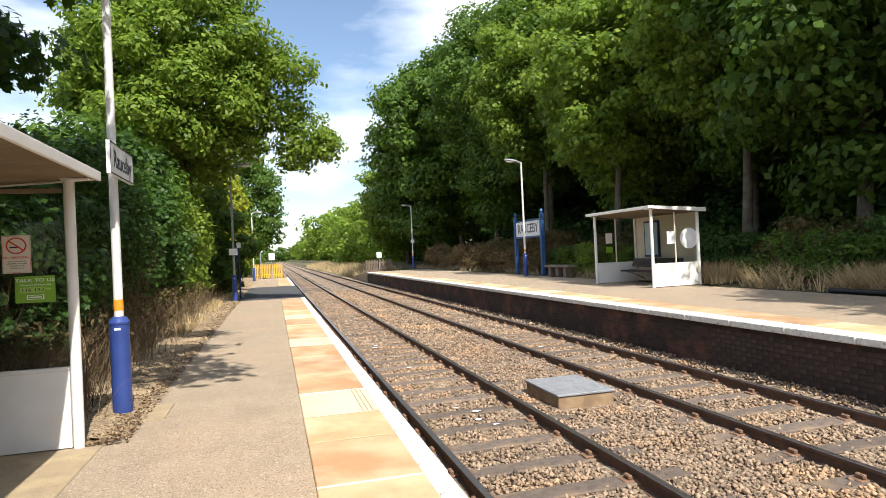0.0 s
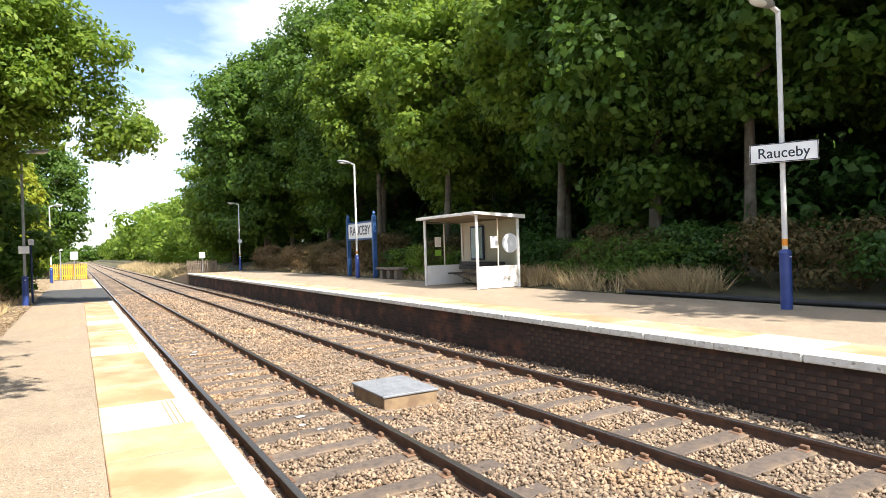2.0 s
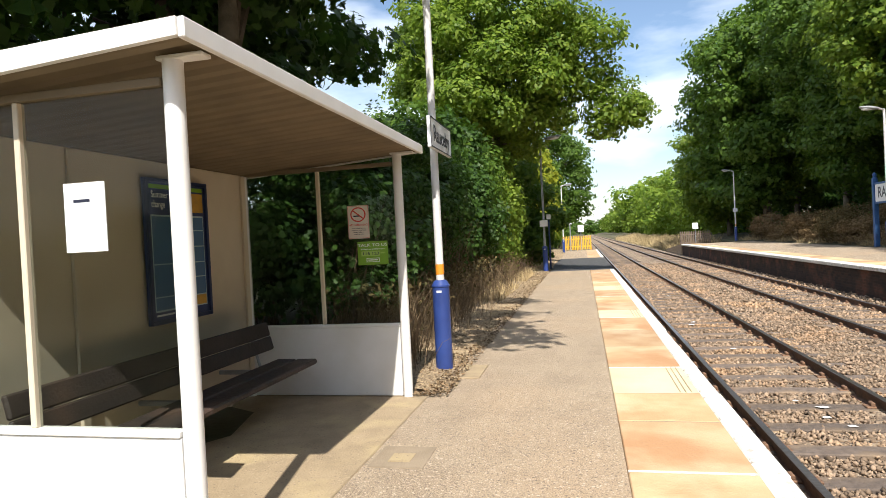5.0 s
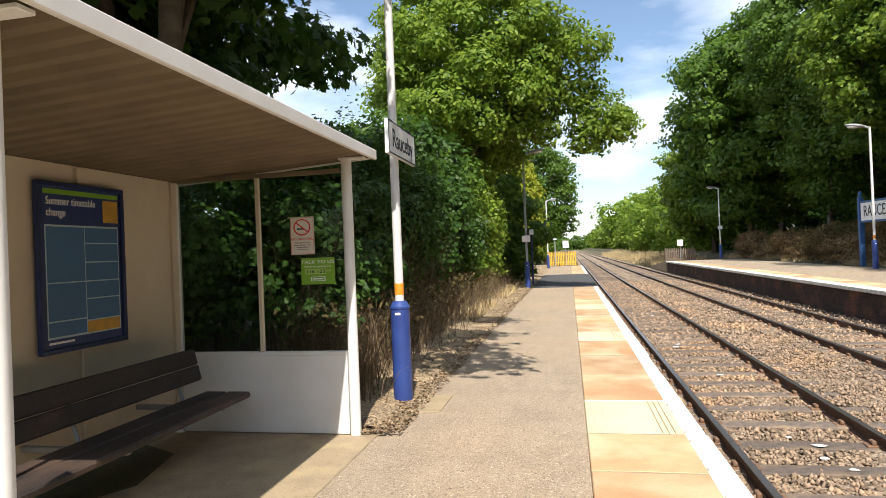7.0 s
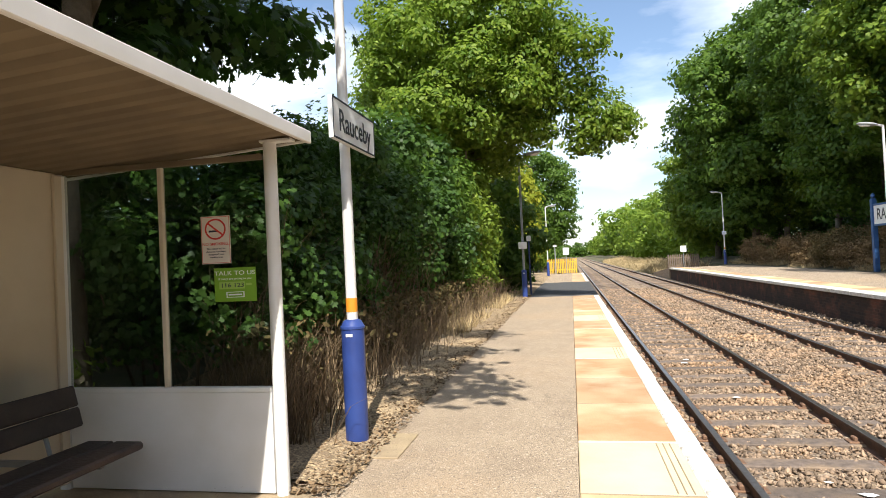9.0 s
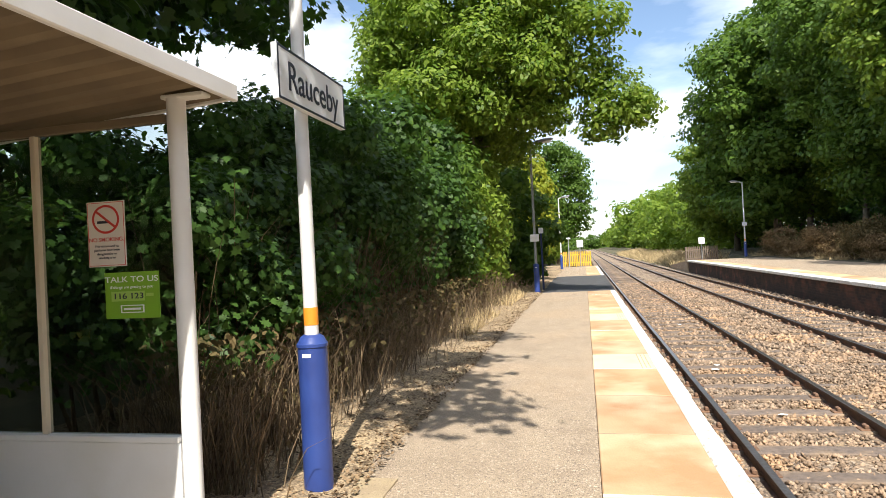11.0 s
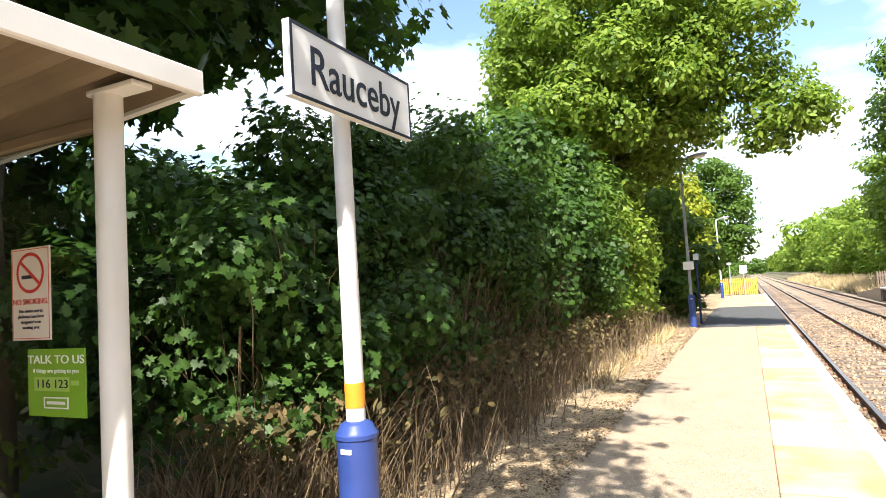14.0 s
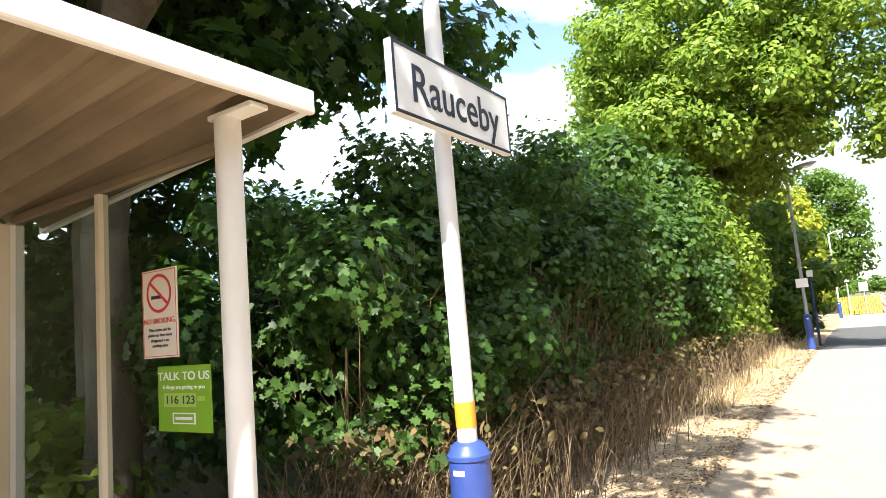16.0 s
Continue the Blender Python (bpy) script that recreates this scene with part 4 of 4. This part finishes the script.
# black pipe along the back of the far platform
cu = bpy.data.curves.new("black_pipe", 'CURVE')
cu.dimensions, cu.bevel_depth, cu.bevel_resolution = '3D', 0.06, 3
sp = cu.splines.new('POLY')
sp.points.add(40)
for k, q in enumerate(sp.points):
    y = -7 + k * 0.48
    q.co = (9.45 + 0.05 * math.sin(y * 1.3), y, FZ + 0.06, 1)
cu.materials.append(M["rubber"])
tagged(new("black_pipe", cu), "black plastic pipe lying along the back of the far platform", "pipe")

# scraps of white litter between the rails
g = random.Random(11)
for k, (x, y) in enumerate(((0.05, 8.8), (0.15, 9.2), (-0.05, 9.5), (0.2, 8.5), (-0.2, 15.8), (-0.1, 16.2), (3.2, 13.9), (0.0, 12.9), (0.1, 22.0))):
    bm = bmesh.new()
    bmesh.ops.create_icosphere(bm, subdivisions=1, radius=0.035 + 0.035 * g.random())
    for q in bm.verts:
        q.co = Vector((q.co.x * g.uniform(0.6, 1.5), q.co.y * g.uniform(0.5, 1.2), abs(q.co.z) * g.uniform(0.1, 0.4)))
    l = tagged(link("litter_scrap", bm, "litter"), "crumpled white scrap of litter in the ballast", "litter", "track litter")
    l.location = (x, y, -0.115)

# ---- planting ----
# big tree over the platform, its low limb reaching to the tracks
limb = [(-1.1, 24.6, 6.6, 1.15, 1.0, 0.8), (-0.5, 24.5, 6.2, 0.8, 0.8, 0.6), (-1.5, 24.8, 5.8, 0.8, 0.8, 0.55), (-1.9, 24.6, 7.6, 1.1, 1.1, 0.8), (-1.5, 23.6, 8.7, 0.9, 0.9, 0.6), (-2.6, 24.2, 9.4, 1.2, 1.1, 0.8)]
tree(-5.6, 24.5, 0.5, 12.0, 3.5, "tall broadleaf tree with a low limb over the platform", 5, 0.16, 125, "leaf_light", 0.30, 80, limb, lobed='oval', lump=(0.15, 0.29))
tree(-7.4, 18.5, 0.5, 5.4, 2.0, "ivy-grown broadleaf tree behind the hedge", 6, 0.16, 80, "leaf_mid", 0.05, 30)
# sycamores behind the shelter, hanging over it
# Lumps with x above -3.2 hang unseen over the platform, added for leaf shadows.
canopy = [(-6.6, 8.8, 5.4, 1.2, 1.1, 0.55), (-5.2, 7.6, 6.0, 0.9, 0.9, 0.5), (-7.4, 10.6, 5.3, 1.4, 1.3, 0.7), (-4.6, 8.6, 5.6, 0.7, 0.7, 0.4), (-8.6, 11.0, 5.7, 1.5, 1.4, 0.8), (-6.8, 5.2, 6.0, 1.6, 1.5, 0.8), (-6.0, 3.8, 6.6, 1.4, 1.4, 0.7), (-7.6, 6.6, 5.2, 1.2, 1.2, 0.6), (-8.2, 9.0, 4.6, 1.1, 1.0, 0.55), (-6.7, 9.2, 4.25, 0.9, 0.7, 0.45), (-7.7, 9.5, 4.3, 1.0, 0.9, 0.5), (-5.0, 7.0, 6.3, 1.2, 1.2, 0.6), (-2.7, 5.4, 7.2, 0.9, 0.9, 0.4), (-3.0, 6.6, 7.4, 0.8, 0.5, 0.4), (-3.0, 8.0, 7.4, 0.8, 0.5, 0.4), (-3.1, 10.2, 7.6, 0.8, 0.6, 0.4), (-6.6, 12.2, 5.6, 1.0, 1.2, 0.6)]
tree(-6.7, 8.2, 0.5, 10.5, 2.8, "sycamore with large dark leaves hanging over the shelter", 8, 0.20, 58, "leaf_dark", 0.46, 34, canopy, tr=0.19, lobed=True)
tree(-7.9, 8.7, 0.5, 11.0, 2.6, "second sycamore trunk behind the shelter", 9, 0.22, 50, "leaf_dark", 0.40, 30, tr=0.21, lobed=True)


# Extra tree, put here so its crown shades the sycamore trunks.
tree(-9.4, 5.2, 0.5, 9.0, 2.6, "broadleaf tree added behind the shelter for its shade", 10, 0.22, 32, "leaf_dark", 0.22, 28, tr=0.15)


tree(-10.4, 9.6, 0.4, 6.6, 2.2, "leafy small tree behind the shelter", 14, 0.18, 42, "leaf_dark", 0.06, 26, tr=0.1)


def bush(x, y, z, rx, ry, rz, label, seed, leaf, density, material, lobed=False, name="bush", bare=0.12):
    e = tagged(empty(name, x, y, z), label, "bush")
    gg = random.Random(seed)
    bl = [(0, 0, rz * 0.95, rx * 0.8, ry * 0.8, rz * 0.8)]
    for k in range(16):
        a, u = k * 2.4, gg.uniform(0.25, 1.75)
        w = math.sqrt(max(0.05, 1 - (u - 1) ** 2)) * gg.uniform(0.7, 0.95)
        bl.append((rx * w * math.cos(a), ry * w * math.sin(a), rz * u, rx * gg.uniform(0.28, 0.45), ry * gg.uniform(0.28, 0.45), rz * gg.uniform(0.2, 0.32)))
    c, nn = foliage(bl, density)
    keep = c[:, 2] > bare * (0.7 + 0.6 * rng.random(len(c)))
    leaves("foliage", c[keep], nn[keep], leaf, material, e, lobed)
    bm = bmesh.new()
    for k in range(14):
        a = gg.uniform(0, 6.28)
        p = Vector((rx * 0.5 * math.cos(a), ry * 0.5 * math.sin(a), -0.1))
        q = Vector((p.x * 1.3 + gg.uniform(-0.3, 0.3), p.y * 1.3 + gg.uniform(-0.3, 0.3), rz * gg.uniform(0.6, 1.4)))
        rod(bm, p, q, 0.022, 0.008, 5)
    tagged(part("stem", bm, "twig", e, "bare brown stems"), kind="stuff")
    return e


g = random.Random(21)
for k in range(11):
    y = 9.6 + k * 1.55
    hz = ((1.55, 1.75, 2.05, 2.3)[k] if k < 4 else 2.5) + g.uniform(-0.15, 0.15)
    # Leaf material steps from dark to light along the hedge, painting shade then sun.
    bush(-6.25 + g.uniform(-0.15, 0.2) + (0.25 if k > 5 else 0), y, 0.5, 1.25, 1.25, hz * 0.98, "dense green hedge bush at the platform's back, leaf tone by sun and shade", 30 + k, 0.082 if k < 4 else 0.11 if k < 7 else 0.14, 340 if k < 4 else 200 if k < 7 else 110, "leaf_dark" if k < 7 else "leaf_mid" if k < 8 else "leaf_light", True if k < 7 else 'oval', bare=0.8 if k < 3 else 0.2)
for x, y, rz, sd in ((-9.4, 13.2, 2.1, 61), (-11.6, 14.6, 2.3, 62), (-8.4, 15.6, 2.2, 63), (-12.6, 11.6, 1.9, 64)):
    bush(x, y, 0.4, 1.5, 1.5, rz, "tall dark green bush behind the shelter", sd, 0.14, 95, "leaf_dark", 'oval')
bush(-7.6, 7.6, 0.4, 1.1, 1.3, 0.7, "leafy undergrowth behind the shelter", 50, 0.11, 120, "leaf_light", 'oval')
for x, y, rz, mt, lab in ((-5.6, 31, 2.6, "leaf_mid", "green bush beside the platform"), (-6.1, 36, 3.3, "leaf_yellow", "bright yellow-green bush beside the platform"), (-6.0, 41, 3.9, "leaf_yellow", "bright yellow-green bush over the verge"), (-6.5, 45, 2.4, "leaf_yellow", "low yellow-green bush beside the platform"), (-6.6, 47, 3.6, "leaf_light", "light green bush near the platform end"), (-6.9, 53, 3.3, "leaf_mid", "green bush behind the lamp post"), (-6.4, 62, 3.3, "leaf_light", "green bush past the yellow fence")):
    bush(x, y, 0.5, 2.0, 2.4, rz, lab, int(y), 0.24, 60, mt)

# bare stems at the hedge's foot and the tangle of twigs in its face
def stems(name, px, py, pz, hgt, lean, r, label):
    """Thin arching stems of three lengths each."""
    n = len(px)
    v, idx = [], []
    for q, (f, g1, w) in enumerate(((0.0, 0.0, 1.0), (0.38, 0.25, 0.8), (0.75, 0.62, 0.6), (1.0, 1.15, 0.3))):
        cx, cy, cz = px + lean[:, 0] * g1 + 0.02 * rng.normal(size=n) * (q > 0), py + lean[:, 1] * g1 + 0.02 * rng.normal(size=n) * (q > 0), pz + hgt * f - 0.12 * hgt * (q == 3) * rng.random(n)
        for dx, dy in ((1.0, 0.0), (-0.5, 0.87), (-0.5, -0.87)):
            v.append(np.stack([cx + dx * r * w, cy + dy * r * w, cz], 1))
    v = np.stack(v, 1).reshape(-1, 3)
    quad = []
    for q in range(3):
        for c in range(3):
            d = (c + 1) % 3
            quad += [3 * q + c, 3 * q + d, 3 * q + 3 + d, 3 * q + 3 + c]
    idx = (np.array(quad)[None] + 12 * np.arange(n)[:, None]).ravel()
    return tagged(raw_mesh(name, v, 4, idx, "twig"), label, "stems", kind="stuff")


n = 2300
h = rng.uniform(0.25, 1.1, n)
l = rng.normal(size=(n, 2)) * 0.27 * h[:, None]
l[:, 0] += 0.1
stems("hedge_stems", -5.02 + 0.26 * rng.normal(size=n), 8.3 + 18.5 * rng.random(n) ** 2.4, np.full(n, 0.45), h, l, 0.006, "tangle of bare dry stems at the hedge's foot")
n = 700
h = rng.uniform(0.3, 1.2, n)
l = np.clip(rng.normal(size=(n, 2)) * 0.8, -1.1, 1.1) * h[:, None]
l[:, 0] = np.clip(l[:, 0], -0.5, 0.35) + 0.15
stems("hedge_twigs", -5.5 + 0.2 * rng.normal(size=n), 9.0 + 8.0 * rng.random(n), rng.uniform(0.9, 1.8, n), h, l, 0.0055, "long bare twigs tangled in the hedge's face")


def grass(name, n, x0, x1, y0, y1, z0, hh, label, material="straw", slope=0.0):
    x, y = rng.uniform(x0, x1, n), rng.uniform(y0, y1, n)
    keep = np.sin(x * 1.7 + y * 0.9) + np.sin(y * 2.1 - x) + 0.7 * rng.normal(size=n) > 0.15
    x, y = x[keep], y[keep]
    n = len(x)
    h = hh * rng.uniform(0.35, 1.15, n)
    a = rng.uniform(0, 6.28, n)
    l = h[:, None] * rng.normal(size=(n, 2)) * 0.6
    z = z0 + slope * (x - x0)
    w = 0.012 * (hh / 0.6) + 0.004
    p0 = np.stack([x + w * np.cos(a), y + w * np.sin(a), z], 1)
    p1 = np.stack([x - w * np.cos(a), y - w * np.sin(a), z], 1)
    p2 = np.stack([x + l[:, 0], y + l[:, 1], z + h], 1)
    v = np.stack([p0, p1, p2], 1).reshape(-1, 3)
    return tagged(raw_mesh(name, v, 3, np.arange(3 * n), material), label, "grass", kind="stuff")


grass("dry_grass_bank", 13000, 9.55, 10.7, 10.2, 20.0, 0.79, 0.62, "tall pale dry grass behind the far platform", slope=0.10)
grass("dry_grass_far_bank", 9000, 9.6, 11.5, 22.0, 56.0, 0.79, 0.4, "dry grass along the far platform's back", slope=0.10)
grass("dry_grass_verge", 2600, -4.9, -4.3, 15.0, 30.0, 0.5, 0.3, "short dry grass along the hedge's foot")
grass("lineside_grass", 16000, 5.2, 9.5, 60.0, 160.0, -0.2, 1.0, "pale dry grass beside the distant line", slope=0.16)

# brambles and brown scrub behind the far platform
g = random.Random(77)
for k in range(17):
    y = 2.5 + k * 3.1 + g.uniform(-0.6, 0.6)
    brown = k in (2, 4, 7, 9, 10, 11, 12, 13, 14)
    # Green ones take leaf_dark, so the wood's shade on them is in the colour.
    bush(11.3 + g.uniform(-0.2, 0.7), y, 0.85, 1.3, 1.7, 0.62 + (0.35 if brown else 0.1) + g.uniform(-0.12, 0.2), "dry brown scrub at the wood's edge" if brown else "green bramble bush at the wood's edge, darkened for shade", 90 + k, 0.10, 95, "leaf_brown" if brown else "leaf_dark")

for k in range(13):
    y = 29.0 + k * 1.9 + g.uniform(-0.4, 0.4)
    bush(10.55 + g.uniform(-0.2, 0.35), y, 0.8, 0.95, 1.35, g.uniform(0.5, 1.05), "dry rust-brown scrub on the bank behind the platform", 150 + k, 0.09, 120, "leaf_rust" if k % 4 else "leaf_brown")
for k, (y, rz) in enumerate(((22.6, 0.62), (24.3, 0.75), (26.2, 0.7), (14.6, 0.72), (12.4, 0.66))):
    # First three take leaf_light: their sunlit look is in the leaf colour.
    bush(10.75, y, 0.85, 0.9, 1.2, rz, "green bramble bush behind the far platform, leaves lightened for sun", 170 + k, 0.09, 130, "leaf_light" if k < 3 else "leaf_mid", 'oval')

# the wood behind the far platform
g = random.Random(5)
k = 0
# Back row's leaf_dark paints in shade; past y 26 some trees are lighter, as lit.
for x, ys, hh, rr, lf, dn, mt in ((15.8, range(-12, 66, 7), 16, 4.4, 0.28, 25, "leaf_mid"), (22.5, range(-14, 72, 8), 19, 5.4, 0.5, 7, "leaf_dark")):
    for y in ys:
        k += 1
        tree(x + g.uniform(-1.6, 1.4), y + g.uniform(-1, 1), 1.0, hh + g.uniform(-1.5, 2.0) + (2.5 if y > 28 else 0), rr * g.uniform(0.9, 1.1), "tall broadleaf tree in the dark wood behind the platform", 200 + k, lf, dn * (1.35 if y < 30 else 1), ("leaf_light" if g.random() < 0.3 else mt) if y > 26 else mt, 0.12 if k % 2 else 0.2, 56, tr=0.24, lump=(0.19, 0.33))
for x, y, hh, rr, sd in ((13.0, 27.0, 13.5, 3.6, 401), (14.0, 37.0, 16.5, 4.2, 402), (14.3, 47.0, 20.0, 4.8, 403), (13.7, 19.5, 14.0, 3.5, 405), (14.2, 12.0, 13.0, 3.6, 404), (12.9, 0.5, 14.0, 4.2, 406)):
    # Trees between y 15 and 40 get lighter leaves, sunlight put into the colour.
    tree(x, y, 0.95, hh, rr, "sycamore at the wood's edge, some in lighter leaves for sunlight", sd, 0.23, 36, "leaf_light" if 15 < y < 40 else "leaf_mid", 0.32, 60, tr=0.2, lobed=True, lump=(0.17, 0.31))
tree(-4.9, 66.0, 0.3, 13.0, 3.6, "feathery green tree past the yellow fence", 407, 0.28, 26, "leaf_mid", 0.12, 36)
tree(12.6, 58.0, 0.9, 20.5, 5.6, "big lit broadleaf tree overhanging the far platform's end", 311, 0.36, 28, "leaf_mid", 0.10, 40)
tree(11.8, 68.0, 0.8, 13.0, 4.6, "broadleaf tree beside the line past the far platform", 312, 0.36, 26, "leaf_light", 0.06, 36)


def far_trees(name, x, ys, hh, rr, leaf, dens, material, label, seed):
    g = random.Random(seed)
    bl = []
    for y in ys:
        q, r = hh * g.uniform(0.75, 1.2), rr * g.uniform(0.8, 1.2)
        bl += crown_blobs(x + g.uniform(-1.5, 2.5) * (1 if x > 0 else -1), y, q * 0.5, r, q * 0.5, 16, g.randint(0, 9999))
    c, nn = foliage(bl, dens)
    return tagged(leaves(name, c, nn, leaf, material), label, "woodland", kind="stuff")


far_trees("distant_trees_far_side", 13.5, range(78, 190, 9), 11.5, 4.6, 0.6, 4.5, "leaf_light", "distant line of green trees beside the railway", 1)
far_trees("distant_wood_far_side", 20.0, range(190, 520, 20), 14, 9.0, 1.5, 0.9, "leaf_light", "far wood beside the railway", 2)
far_trees("distant_trees_near_side", -9.5, range(68, 190, 9), 11.5, 4.4, 0.6, 4.5, "leaf_mid", "distant line of trees on the near side of the railway", 3)
far_trees("distant_wood_near_side", -18.0, range(190, 520, 20), 13, 9.0, 1.5, 0.9, "leaf_mid", "far wood on the near side of the railway", 4)
far_trees("trees_behind_hedge", -17.0, range(-14, 66, 6), 3.4, 3.4, 0.4, 6, "leaf_mid", "trees behind the hedge and the shelter", 6)
far_trees("trees_down_the_line", 2.0, range(-70, -40, 9), 12, 7.0, 1.0, 1.5, "leaf_mid", "distant trees down the line", 7)
far_trees("trees_along_wood_end", 16.0, range(-60, -16, 9), 16, 5.5, 0.8, 2.5, "leaf_dark", "wood going on beside the line", 8)

# fallen dead leaves on the verge
n = 6000
c = np.stack([-3.78 - np.abs(0.5 * rng.normal(size=n)), 7.3 + 21 * rng.random(n) ** 1.5, np.full(n, 0.545)], 1)
c[:, 2] = 0.492 + 0.03 * np.maximum(0, -c[:, 0] - 4.0) + 0.025 * rng.random(n)
tagged(leaves("fallen_leaves", c, np.array([0, 0, 1.0]) + 0.35 * rng.normal(size=(n, 3)), 0.038, "litter_leaf"), "fallen dry leaves on the soil verge", "leaves", kind="stuff")

# Dark leaf masses added behind the trees, their colour giving the wood's shade.
far_trees("wood_undergrowth", 18.5, range(-16, 76, 5), 4.2, 3.2, 0.30, 13, "leaf_dark", "undergrowth in dark leaves, a backdrop for the wood's shade", 12)
far_trees("wood_depth", 29.0, range(-30, 90, 8), 11.0, 6.0, 1.1, 2.2, "leaf_dark", "backdrop of dark leaves added for the wood's shaded depth", 13)

# the nearest bricks of the far platform's face, standing proud of the joints
bm = box(0, 0.03, -0.1085, 0.1085, -0.0325, 0.0325, 0.003)
brick_me = mesh_of(bm, "face_brick", "brick")
g = random.Random(19)
for row in range(9):
    for k in range(33):
        piece("brick", brick_me, far_platform, FEDGE + 0.071 + g.uniform(-0.002, 0.002), 2.6 + k * 0.229 + (0.1145 if row % 2 else 0), -0.03 + row * 0.0765)

blobs = []
for x in range(-70, 80, 10):
    blobs += crown_blobs(x, 560 + 8 * math.sin(x), 5, 9, 7, 12, x + 500)
c, nn = foliage(blobs, 0.6)
tagged(leaves("distant_wood_end", c, nn, 1.8, "leaf_mid"), "wood closing the view at the far end of the line", "woodland", kind="stuff")

# low olive and brown leaves in the hedge's foot
n = 5200
c = np.stack([-5.15 + 0.22 * rng.normal(size=n), 8.6 + 15 * rng.random(n) ** 1.2, 0.55 + 0.95 * rng.random(n) ** 0.7], 1)
tagged(leaves("hedge_foot_leaves", c, np.array([0.5, -0.4, 0.6]) + 0.6 * rng.normal(size=(n, 3)), 0.075, "leaf_brown", None, 'oval'), "olive and brown leaves low in the hedge", "leaves", kind="stuff")
